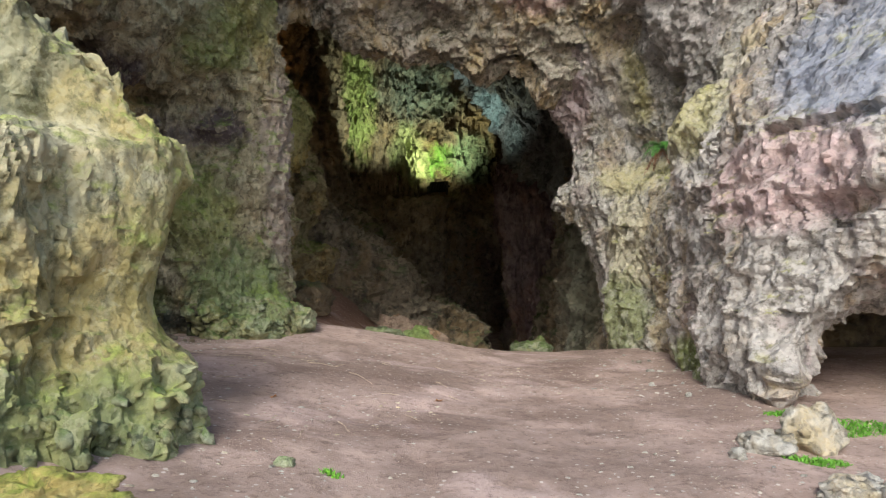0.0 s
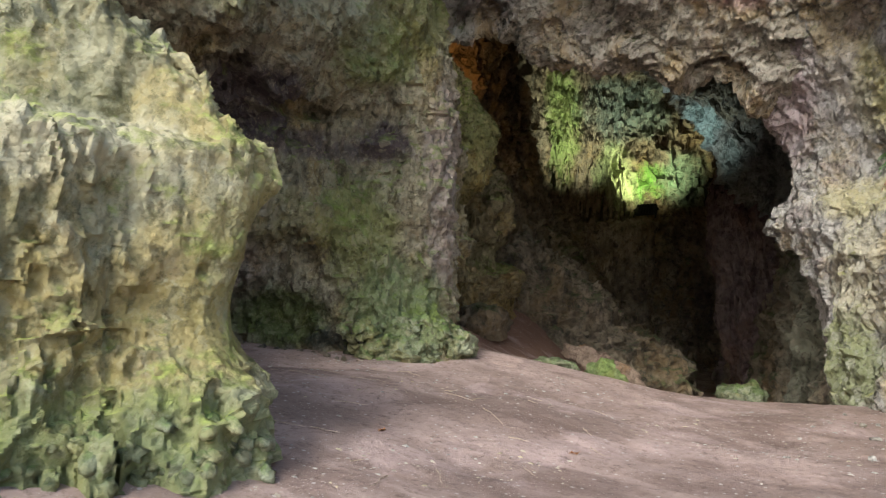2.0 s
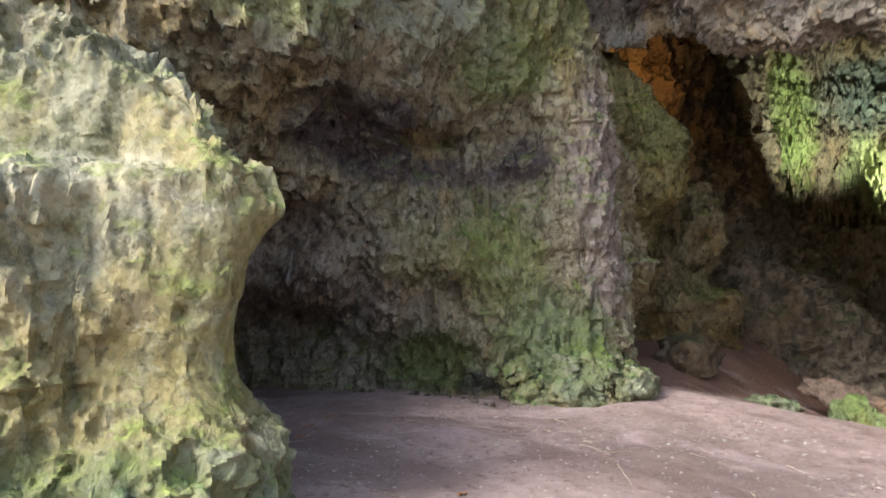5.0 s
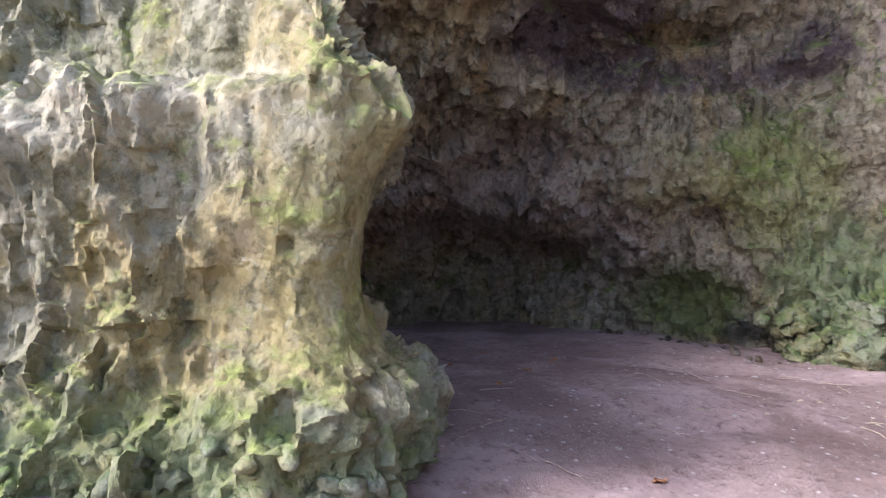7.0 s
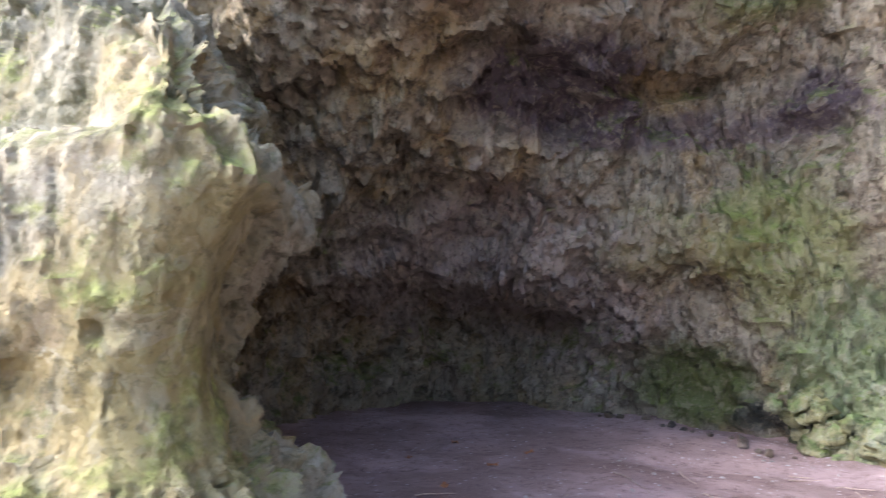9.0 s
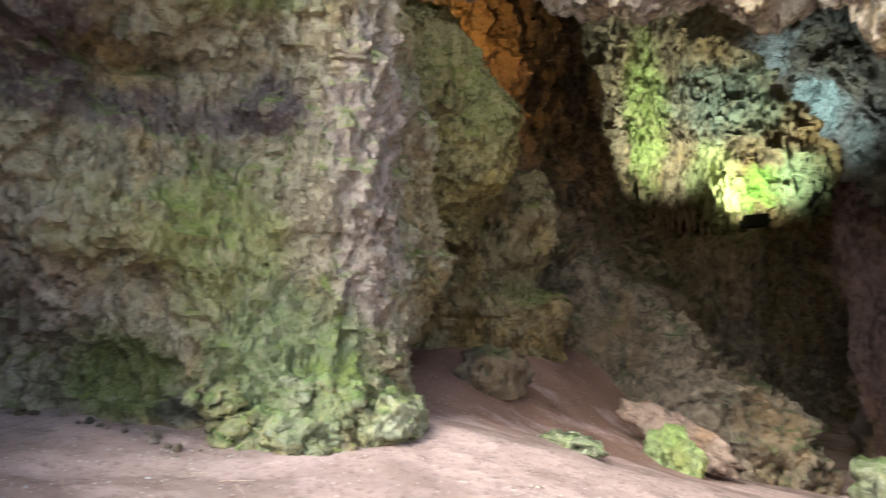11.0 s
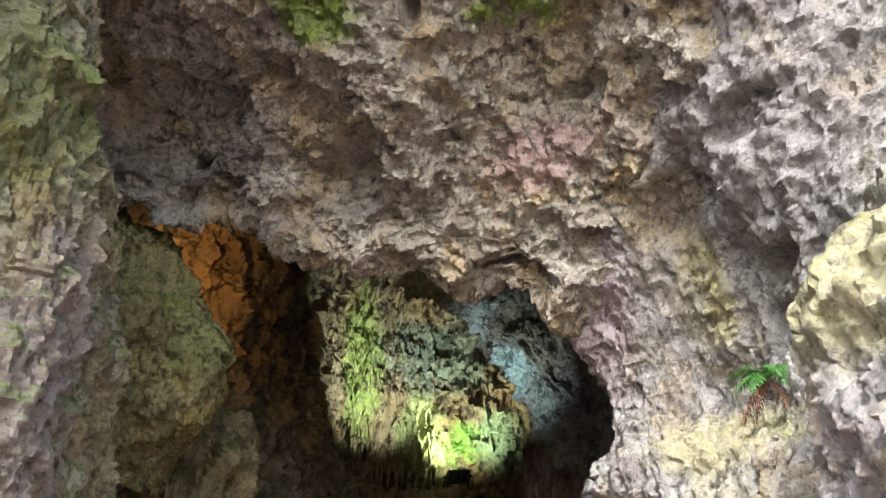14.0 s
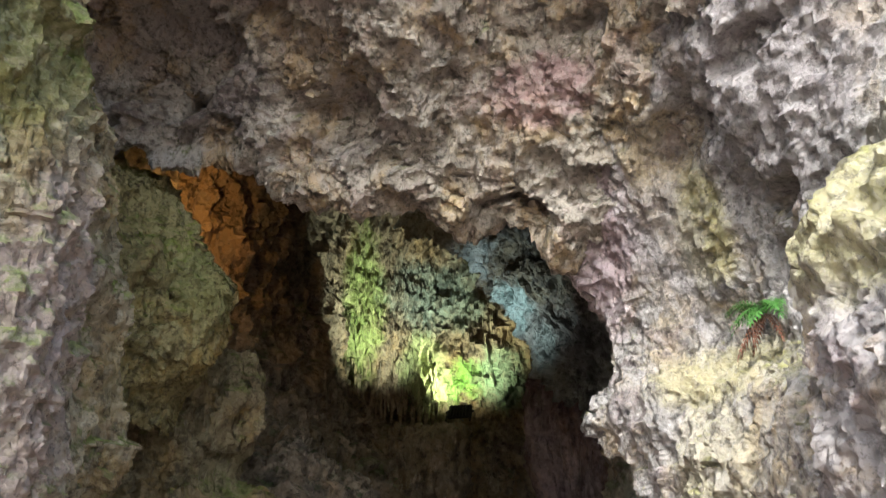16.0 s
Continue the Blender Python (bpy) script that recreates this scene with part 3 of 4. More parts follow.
tagged(alcove, "hollowed limestone wall with a mossy pillar, a dark stained band and darkened hollows", "rock wall", kind="structure")

bulge_loft = (Loft()
    .at(2.3, (-6, 16.2), (-4.8, 17.2), (-4.3, 17.9), (-4.0, 18.6), (-4.3, 19.8), (-6, 21))
    .at(2.9, (-6, 16.2), (-4.5, 17.1), (-3.9, 17.8), (-3.5, 18.6), (-3.9, 19.8), (-6, 21))
    .at(3.5, (-6, 16.2), (-4.2, 17.0), (-3.4, 17.7), (-2.95, 18.6), (-3.6, 19.8), (-6, 21))
    .at(4.4, (-6, 16.2), (-4.1, 17.0), (-3.2, 17.7), (-2.72, 18.6), (-3.5, 19.8), (-6, 21))
    .at(5.1, (-6, 16.2), (-4.3, 17.0), (-3.6, 17.7), (-3.15, 18.6), (-3.9, 19.8), (-6, 21))
    .at(5.9, (-6, 16.3), (-4.6, 17.2), (-4.0, 17.8), (-3.6, 18.5), (-4.2, 19.6), (-6, 21))
    .at(6.4, (-6, 16.5), (-5.0, 17.4), (-4.6, 17.9), (-4.3, 18.5), (-4.7, 19.4), (-6, 20.6))
    .at(6.9, (-6.2, 16.8), (-5.6, 17.6), (-5.4, 18.0), (-5.2, 18.5), (-5.5, 19.2), (-6.2, 20)))
bulge = bulge_loft.build("rock_bulge", moss_rock, 170, 170, 0.5, seed=51, blocks=1.0, chips=0.9, grit=1.3)
tagged(bulge, "rounded olive limestone bulge hanging beside the pillar", "rock")

lower = (Loft()
    .at(-2.2, (-6.5, 18.6), (-4.6, 19.6), (-3.9, 20.3), (-3.2, 21.2), (-3.8, 22.6), (-6, 24))
    .at(-0.8, (-6.5, 18.6), (-4.8, 19.6), (-4.0, 20.3), (-3.45, 21.2), (-3.9, 22.6), (-6, 24))
    .at(0.15, (-6.5, 18.6), (-4.6, 19.6), (-3.7, 20.3), (-3.0, 21.2), (-3.8, 22.4), (-6, 24))
    .at(1.0, (-6.5, 18.6), (-4.6, 19.6), (-3.7, 20.2), (-2.75, 21.0), (-3.6, 22.2), (-6, 24))
    .at(1.3, (-6.5, 18.6), (-4.6, 19.6), (-3.8, 20.2), (-2.8, 21.0), (-3.7, 22.2), (-6, 24))
    .at(1.55, (-6.5, 18.6), (-4.7, 19.8), (-4.1, 20.4), (-3.5, 21.1), (-4, 22.2), (-6, 24))
    .at(2.6, (-6.5, 18.6), (-4.6, 19.7), (-3.8, 20.3), (-3.15, 21.0), (-3.8, 22), (-6, 24))
    .at(3.8, (-6.5, 18.6), (-4.9, 19.7), (-4.2, 20.3), (-3.6, 21.0), (-4.2, 22), (-6, 24))
    .at(4.8, (-6.5, 18.6), (-5.6, 19.7), (-5.2, 20.3), (-4.9, 21.0), (-5.2, 22), (-6, 24))
    .build("stacked_rock", tan, 150, 190, 0.6, seed=71, blocks=1.4, chips=1.0, grit=1.2))
tagged(lower, "stacked brown limestone blocks under the bulge", "rock")

back = (Loft()
    .at(-3.5, (-7.8, 17.5), (-4.6, 24), (-2.0, 26), (-0.4, 28.5), (0.4, 32), (1.2, 37), (3, 40), (7, 41))
    .at(-1.2, (-7.8, 17.5), (-4.6, 24), (-2.9, 26), (-1.2, 28.8), (-0.4, 32.5), (0.8, 36.8), (3, 40), (7, 41))
    .at(0.5, (-7.8, 17.5), (-4.7, 24), (-3.6, 26.3), (-2.4, 29.4), (-1.4, 33), (0.2, 36), (3, 39.5), (7, 40))
    .at(3.0, (-7.8, 17.5), (-4.9, 23.8), (-4.2, 27), (-3.8, 30), (-3.0, 33), (-0.8, 35), (2, 36.5), (7, 38))
    .at(6.0, (-7.8, 17.5), (-5.0, 23.6), (-4.6, 27), (-4.4, 30), (-3.7, 32.5), (-1.2, 34.3), (1.6, 34.6), (7, 35))
    .at(10.0, (-7.8, 17.5), (-5.2, 23), (-5.0, 27), (-4.8, 30), (-4.0, 32), (-1.5, 33.2), (1.6, 33.2), (7, 33))
    .at(14.0, (-7.8, 17.5), (-5.2, 22), (-5.0, 26), (-4.8, 29), (-4.0, 31), (-1.5, 32), (1.6, 32), (7, 32))
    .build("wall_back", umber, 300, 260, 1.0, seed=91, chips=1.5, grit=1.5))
tagged(back, "dark brown back wall of the inner chamber with wet streaks", "rock wall", kind="structure")

inner = (Loft()
    .at(-3.5, (3.2, 43), (1.9, 32), (2.6, 28), (3.4, 24), (3.9, 20), (4.2, 17.5), (6, 15))
    .at(0.0, (4.4, 43), (2.8, 32), (3.2, 28), (3.8, 24), (4.1, 20), (4.4, 17.5), (6, 15))
    .at(3.0, (5.4, 43), (3.8, 32), (3.9, 28), (4.2, 24), (4.3, 20), (4.4, 17.5), (6, 15))
    .at(8.0, (6.4, 43), (4.6, 32), (4.6, 28), (4.6, 24), (4.4, 20), (4.4, 17.5), (6, 15))
    .at(13.0, (6.4, 43), (4.6, 32), (4.6, 28), (4.6, 24), (4.4, 20), (4.4, 17.5), (6, 15))
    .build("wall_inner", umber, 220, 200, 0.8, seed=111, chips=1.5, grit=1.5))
tagged(inner, "dark inner wall of the chamber with reddish streaks", "rock wall", kind="structure")

shelf = Loft()
for z, xr in ((-3.0, 1.5), (-1.42, 1.05), (-0.65, 0.55), (-0.14, -0.6), (0.94, -1.5), (2.0, -2.9), (3.0, -4.3), (3.7, -5.3)):
    shelf.at(z, (-6.6, 22.6), (xr - 1.7, 23.6), (xr - 0.6, 24.2), (xr, 25.0), (xr - 0.3, 26.6), (xr - 1.6, 28.6))
shelf_loft = shelf
shelf = shelf_loft.build("rock_shelf", umber, 170, 170, 0.8, seed=231, blocks=1.3, chips=1.2, upright=1.1)
tagged(shelf, "brown rock shelf sloping down into the chamber", "rock")

panel = Loft()
for z, back_off in ((-2.6, 0.0), (-1.0, 0.0), (1.0, 0.05), (2.6, 0.0), (3.2, 0.15), (3.45, 0.8)):
    panel.at(z, (-3.4, 32.4 + back_off), (-2.5, 31.3 + back_off), (-1.5, 31.0 + back_off), (-0.6, 31.0 + back_off), (-0.4, 31.7 + back_off), (-0.4, 33.4))
panel = panel.build("upright_rock", umber, 90, 120, 0.8, seed=241, blocks=0.35, chips=0.8, swell=0.5, flutes=1.0)
tagged(panel, "upright flat-faced brown rock below the floodlight", "rock")

column = Loft()
for z, xl, xr in ((-3.4, 2.75, 4.2), (-0.6, 2.15, 3.65), (1.0, 1.9, 3.3), (3.0, 1.75, 2.9), (4.8, 2.0, 2.9), (6.2, 2.7, 3.3)):
    column.at(z, (xl + 0.5, 30.5), (xl + 0.05, 29.2), (xl + 0.2, 28.2), ((xl + xr) / 2, 27.8), (xr, 27.6), (xr + 0.8, 28.0))
column = column.build("fluted_column", rusty, 110, 190, 0.6, seed=251, blocks=0.7, chips=1.0, flutes=2.5, upright=0.3)
tagged(column, "dark reddish fluted rock column by the chamber wall", "rock")

# the lit drapery: a hanging sheet whose lower rim ends in uneven drips
drape_loft = Loft()
for z in (11.5, 9.0, 7.0, 5.5, 4.4, 3.6):
    drape_loft.at(z, (-5.2, 29.6), (-4.6, 30.5), (-3.9, 31.3), (-3.0, 31.9), (-2.3, 32.5), (-1.6, 33.6))
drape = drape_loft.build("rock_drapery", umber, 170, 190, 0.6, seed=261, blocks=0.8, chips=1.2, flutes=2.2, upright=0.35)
dg = drape_loft.grid.reshape(-1, 3)
sunk = smooth_step(11.5 - dg[:, 2], 0.0, 7.9)
along = np.stack([dg[:, 0] * 3.2, dg[:, 1] * 3.2, np.zeros(len(dg))], 1)
rim = np.interp(dg[:, 0], (-5.2, -4.3, -3.6, -3.0, -1.9), (6.2, 5.0, 4.3, 4.0, 3.9)) + 0.5 * np.abs(fbm(along, 3, 9)) + 0.35 * fbm(along * 2.7, 2, 19)
dg[:, 2] += sunk ** 3 * (rim - 3.6)
drape.data.vertices.foreach_set("co", dg.reshape(-1).astype(np.float32))
drape.data.update()
tagged(drape, "green-lit limestone drapery with dripping lower rim", "rock")

curtain = (Loft()
    .at(9.5, (-2.2, 29), (-1.6, 27.8), (-1.2, 27.2), (0.8, 26), (4.8, 25))
    .at(8.0, (0.6, 29), (0.0, 27.8), (-0.2, 27.1), (1.2, 26), (4.8, 25))
    .at(7.2, (1.2, 29), (0.5, 27.8), (0.4, 27.1), (1.7, 26), (4.8, 25))
    .at(6.2, (2.0, 29), (1.3, 27.8), (1.15, 27.1), (2.1, 26.2), (4.8, 25))
    .at(5.0, (2.8, 29), (2.1, 27.8), (1.95, 27.1), (2.7, 26.3), (4.8, 25.2))
    .at(3.8, (3.4, 29), (2.8, 27.8), (2.65, 27.1), (3.3, 26.4), (4.8, 25.6))
    .at(2.8, (4.6, 29), (4.2, 27.9), (4.1, 27.3), (4.4, 26.8), (4.8, 26.4))
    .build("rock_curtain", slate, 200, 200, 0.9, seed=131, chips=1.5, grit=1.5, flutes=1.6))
tagged(curtain, "hanging limestone curtain with bluish wet flutes", "rock")

right = (Loft()
    .at(-1.2, (6, 22), (4.4, 19.5), (3.8, 17.6), (3.5, 15.6), (3.45, 14.6), (3.7, 13.9), (4.0, 13.2), (5.5, 13))
    .at(0.0, (6, 22), (4.4, 19.4), (3.72, 17.7), (3.55, 16.0), (3.55, 15.0), (3.8, 14.2), (4.1, 13.4), (5.5, 13))
    .at(0.9, (6, 22), (4.2, 19.2), (3.5, 17.8), (3.55, 16.5), (3.65, 15.7), (3.9, 14.8), (4.1, 13.8), (5.5, 13))
    .at(1.6, (6, 22), (4.0, 19.2), (3.15, 18.0), (3.4, 16.9), (3.6, 15.9), (4.0, 15), (4.2, 14), (5.5, 13))
    .at(1.85, (6, 22), (3.9, 19.2), (2.85, 18.1), (3.3, 17.0), (3.65, 16), (4.0, 15.1), (4.3, 14), (5.5, 13))
    .at(2.4, (6, 22), (3.9, 19.2), (2.82, 18.1), (3.3, 17.0), (3.75, 16.2), (4.1, 15.2), (4.4, 14.2), (5.5, 13))
    .at(2.75, (6, 22), (3.9, 19.2), (3.05, 18.2), (3.5, 17.2), (4.2, 16.2), (4.4, 15.4), (4.6, 14.4), (5.5, 13))
    .at(3.5, (6, 22), (3.9, 19.3), (3.05, 18.3), (3.5, 17.4), (4.2, 16.6), (4.5, 15.6), (4.7, 14.6), (5.5, 13.2))
    .at(4.2, (6, 22), (3.7, 19.3), (2.7, 18.3), (3.1, 17.3), (4.0, 16.5), (4.3, 15.6), (4.6, 14.5), (5.5, 13.2))
    .at(5.0, (6, 22), (3.5, 19.3), (2.5, 18.2), (2.9, 17.2), (3.7, 16.2), (4.1, 15.3), (4.5, 14.2), (5.8, 13.2))
    .at(6.2, (6, 21), (3.4, 19.0), (2.5, 18.0), (2.8, 17), (3.3, 15.8), (3.8, 14.8), (4.4, 13.8), (5.8, 13))
    .at(9.0, (6, 20), (3.4, 18.5), (2.8, 17.0), (2.9, 16), (3.2, 14.8), (3.7, 13.6), (4.3, 12.6), (5.8, 11.5))
    .build("wall_right", pinkish, 380, 360, 0.6, seed=151, blocks=0.6, chips=0.85, grit=1.1, flutes=0.1, upright=0.75, calm=[((3.6, 16.8, 3.7), (0.6, 0.8, 0.9), 0.6)], dents=[
        ((4.2, 14.9, 4.0), (0.5, 0.5, 0.2), 0.3), ((4.2, 14.4, 5.4), (0.5, 0.5, 0.25), 0.3), ((3.7, 16.0, 5.2), (0.3, 0.6, 0.5), 0.3)]))
tagged(right, "grey and pinkish limestone wall with yellow lichen and a fern ledge", "rock wall", kind="structure")

boulder = (Loft()
    .at(-0.8, (5.5, 14), (4.0, 13.4), (3.75, 12.6), (3.7, 11.2), (4.05, 9.95), (4.6, 10.4), (5.2, 12), (6.2, 14))
    .at(-0.2, (5.5, 14), (4.0, 13.4), (3.82, 12.6), (3.72, 11.2), (4.02, 9.85), (4.5, 10.6), (5.2, 12.2), (6.2, 14))
    .at(0.4, (5.5, 14), (4.0, 13.4), (3.9, 12.7), (3.8, 11.2), (4.2, 9.7), (4.85, 10.5), (5.6, 12), (6.6, 14))
    .at(1.1, (5.5, 14), (4.0, 13.4), (3.9, 12.6), (3.85, 11), (4.6, 9.35), (5.7, 9.8), (7.0, 11.3), (8.0, 14))
    .at(1.9, (5.5, 14), (4.0, 13.4), (3.85, 12.7), (3.95, 11.1), (4.9, 9.1), (6.5, 8.8), (8.2, 10), (9.5, 14))
    .at(2.9, (5.7, 14), (4.3, 13.5), (4.0, 12.9), (4.25, 11.5), (5.1, 9.4), (6.6, 8.8), (8.6, 9.4), (10, 14))
    .at(3.5, (6, 14), (5.0, 13.5), (4.6, 13), (4.7, 11.7), (5.4, 9.7), (6.8, 8.9), (8.8, 9.2), (10, 14))
    .at(4.8, (6.3, 14), (5.7, 13.6), (5.4, 13), (5.3, 11.8), (5.7, 9.9), (7, 8.9), (9, 9), (10, 14))
    .at(7.5, (6.3, 14), (5.8, 13.6), (5.5, 13), (5.5, 11.8), (5.9, 9.9), (7, 8.7), (9, 8.6), (10, 14))
    .build("rock_boulder", blush, 430, 340, 0.75, seed=171, blocks=0.65, chips=0.75, grit=1.0, flutes=0.05, swell=0.6, upright=0.9, calm=[((4.9, 9.8, 3.3), (1.0, 1.3, 0.9), 0.75)], dents=[
        ((4.85, 9.6, 2.4), (1.1, 0.7, 0.09), 0.16), ((5.2, 9.4, 1.55), (1.0, 0.8, 0.14), 0.14), ((4.1, 11.4, 1.6), (0.5, 0.9, 0.12), 0.1)]))
tagged(boulder, "huge pinkish grey limestone boulder undercut at its foot", "rock")

# unseen right end and top row are added to keep daylight out
passage = (Loft()
    .at(-1.2, (4.8, 14.0), (6.5, 15.5), (9, 15.0), (9.5, 11), (7.2, 6.5))
    .at(1.0, (4.8, 14.0), (6.5, 15.2), (9, 14.6), (9.4, 11), (7.3, 6.5))
    .at(2.4, (4.8, 13.8), (6.5, 14.5), (8.6, 14), (9.0, 11), (7.4, 6.8))
    .at(3.0, (5.0, 13.0), (6.5, 13), (7.8, 12.5), (8.2, 10.5), (7.6, 8.0))
    .build("wall_passage", umber, 110, 80, 0.8, seed=191))
tagged(passage, "dark rock wall of the low side passage, closed out of view against daylight", "rock wall", kind="structure")

arch = (Loft(axis=1)
    .at(11.9, (-7, 13), (-4.6, 13), (-3.4, 13), (-1.6, 13), (-0.4, 13), (0.8, 13), (2.2, 13), (3.2, 12.6), (4.2, 12), (6, 11.5))
    .at(12.0, (-7, 11), (-4.6, 11), (-3.4, 11), (-1.6, 11), (-0.4, 10.8), (0.8, 10.7), (2.2, 10.5), (3.2, 10), (4.2, 9.3), (6, 8.8))
    .at(12.5, (-7, 9.8), (-4.6, 9.8), (-3.4, 9.6), (-1.6, 9.5), (-0.4, 9.3), (0.8, 9.2), (2.2, 9.0), (3.2, 8.4), (4.2, 7.5), (6, 7))
    .at(15.2, (-7, 8.9), (-5, 8.8), (-3.4, 8.6), (-1.6, 8.2), (-0.4, 7.7), (0.8, 7.5), (2.2, 7.6), (3.1, 6.8), (3.9, 6.0), (5, 5.6))
    .at(16.5, (-7, 8.4), (-4.6, 8.3), (-3.5, 7.9), (-1.6, 7.4), (-0.4, 6.7), (0.3, 6.3), (1.6, 6.4), (2.6, 5.7), (3.4, 5.5), (5, 5.4))
    .at(17.6, (-7, 7.2), (-4.6, 6.8), (-3.5, 6.3), (-2.4, 6.4), (-1.3, 5.5), (-0.5, 5.4), (0.9, 5.05), (1.5, 4.9), (2.7, 4.5), (5, 4.4))
    .at(18.3, (-7, 7.2), (-4.6, 6.9), (-3.5, 6.5), (-2.4, 6.5), (-1.3, 5.9), (-0.5, 5.8), (0.9, 5.6), (1.5, 5.4), (2.7, 5.0), (5, 4.9))
    .at(19.5, (-7, 8.2), (-4.6, 8.2), (-3.5, 8.2), (-2.4, 8), (-1.3, 7.6), (-0.5, 7.4), (0.9, 7.0), (1.5, 6.6), (2.7, 6.0), (5, 5.6))
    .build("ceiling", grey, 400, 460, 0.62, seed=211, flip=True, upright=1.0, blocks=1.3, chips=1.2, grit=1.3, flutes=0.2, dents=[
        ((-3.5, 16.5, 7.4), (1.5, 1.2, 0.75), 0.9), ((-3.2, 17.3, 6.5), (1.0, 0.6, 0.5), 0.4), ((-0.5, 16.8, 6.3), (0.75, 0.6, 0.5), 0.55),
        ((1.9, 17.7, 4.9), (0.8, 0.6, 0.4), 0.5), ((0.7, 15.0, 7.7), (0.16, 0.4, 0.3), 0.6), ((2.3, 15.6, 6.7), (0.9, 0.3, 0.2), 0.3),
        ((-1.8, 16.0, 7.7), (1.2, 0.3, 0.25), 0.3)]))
tagged(arch, "rugged grey limestone arch and cave roof", "cave roof", kind="structure")
vault = (Loft(axis=1)
    .at(19.5, (-7, 8.2), (-4.6, 8.2), (-3.5, 8.2), (-2.4, 8), (-1.3, 7.6), (-0.5, 7.4), (0.9, 7.0), (1.5, 6.6), (2.7, 6.0), (5, 5.6))
    .at(24.0, (-7, 12), (-4.6, 11.6), (-3.5, 11.6), (-2.4, 11.4), (-1.3, 11), (-0.5, 10.8), (0.9, 10), (1.5, 9.6), (2.7, 9), (5.2, 8.4))
    .at(35.0, (-7, 13.6), (-4.6, 13), (-3.5, 13), (-2.4, 13), (-1.3, 13), (-0.5, 13), (0.9, 12.6), (1.5, 12.4), (2.7, 12), (5.2, 11))
    .at(42.0, (-7, 12), (-4.6, 12), (-3.5, 12), (-2.4, 12), (-1.3, 12), (-0.5, 12), (0.9, 12), (1.5, 12), (2.7, 12), (7.2, 11))
    .build("ceiling_back", grey, 140, 160, 0.62, seed=211, flip=True, upright=1.0, blocks=1.3, chips=1.2, grit=1.3, flutes=0.2))
tagged(vault, "dim limestone vault of the inner chamber", "cave roof", kind="structure")

# ---- things ----


def part(name, bm, material, parent=None, label=""):
    me = bpy.data.meshes.new(name)
    bm.to_mesh(me)
    bm.free()
    me.materials.append(material)
    ob = new(name, me)
    if parent:
        ob.parent = parent
    if label:
        ob["label"] = label
    return ob


def smooth(ob):
    ob.data.polygons.foreach_set("use_smooth", [True] * len(ob.data.polygons))
    return ob


def stone_bm(radii, seed, detail=3, sharp=0.35, flat=0.0):
    """A broken stone round its own middle, of bedded faces and chipped edges."""
    bm = bmesh.new()
    bmesh.ops.create_icosphere(bm, subdivisions=detail, radius=1.0)
    p = np.array([v.co[:] for v in bm.verts])
    cut, edge = facets(p * 1.6 + seed * 7.7, seed, 1.6)
    out = 1 + sharp * cut + 0.14 * fbm(p * 1.6 + seed, 4, seed) + 0.09 * fbm(p * 5.0 + seed, 4, seed + 5, 0.65) - 0.05 * np.clip(1 - edge / 0.15, 0, 1)
    p = p * out[:, None]
    p[:, 2] = np.where(p[:, 2] < -0.55, -0.55 + 0.2 * (p[:, 2] + 0.55), p[:, 2])
    for v, q in zip(bm.verts, p):
        v.co = (q[0] * radii[0], q[1] * radii[1], q[2] * radii[2])
    return bm


def stone(name, x, y, radii, material, label, seed, sink=0.45, turn=0.0, detail=4, z=None, group="", category="stone"):
    ob = smooth(part(name, stone_bm(radii, seed, detail), material))
    base = floor_at(x, y) if z is None else z
    ob.matrix_world = pose(x, y, base + radii[2] * sink, 0, 0, turn)
    return tagged(ob, label, category, group)


chalk = rock("pale_stone", (0.55, 0.53, 0.47), (0.4, 0.38, 0.33), (0.17, 0.155, 0.13), growth=0.0, streak=0.1)
brown_stone = rock("brown_stone", (0.36, 0.27, 0.2), (0.26, 0.185, 0.14), (0.11, 0.075, 0.055), growth=0.0, streak=0.1)
mossy = rock("mossy_stone", (0.4, 0.42, 0.29), (0.22, 0.25, 0.14), (0.08, 0.095, 0.05), (0.09, 0.14, 0.035), 0.55, streak=0.2)
lush = rock("lush_moss", (0.34, 0.42, 0.2), (0.24, 0.31, 0.12), (0.1, 0.14, 0.05), (0.14, 0.2, 0.06), 0.6, streak=0.1)
leaf_green = plain("grass_blade", (0.12, 0.3, 0.03), 0.6, 0, 0.4, 30)
fern_green = plain("fern_leaf", (0.07, 0.2, 0.035), 0.5, 0, 0.4, 20)
fern_dead = plain("withered_fern", (0.26, 0.12, 0.07), 0.8, 0, 0.35, 20)
straw = plain("dry_twig", (0.42, 0.33, 0.24), 0.8, 0, 0.3, 30)
dead_leaf = plain("dead_leaf", (0.36, 0.16, 0.06), 0.7, 0, 0.3, 30)
black_metal = plain("black_metal", (0.02, 0.02, 0.022), 0.45, 0.6, 0.3, 20)

stone("stone", 3.25, 8.15, (0.2, 0.13, 0.12), chalk, "pale rounded limestone stone lying on the soil", 3, turn=-20, group="stones by the side passage")
stone("stone", 3.68, 8.4, (0.24, 0.2, 0.23), chalk, "squat limestone block with moss round its foot", 4, turn=15, group="stones by the side passage")
stone("stone", 2.94, 7.95, (0.07, 0.06, 0.05), chalk, "small pale stone lying on the soil", 6, detail=3, group="stones by the side passage")
stone("stone", 3.4, 7.2, (0.22, 0.12, 0.09), chalk, "flat pale stone half sunk in the soil", 7, turn=12, group="stones by the side passage")
stone("stone", 3.72, 7.1, (0.17, 0.14, 0.1), chalk, "flat pale stone half sunk in the soil", 9, turn=40, group="stones by the side passage")
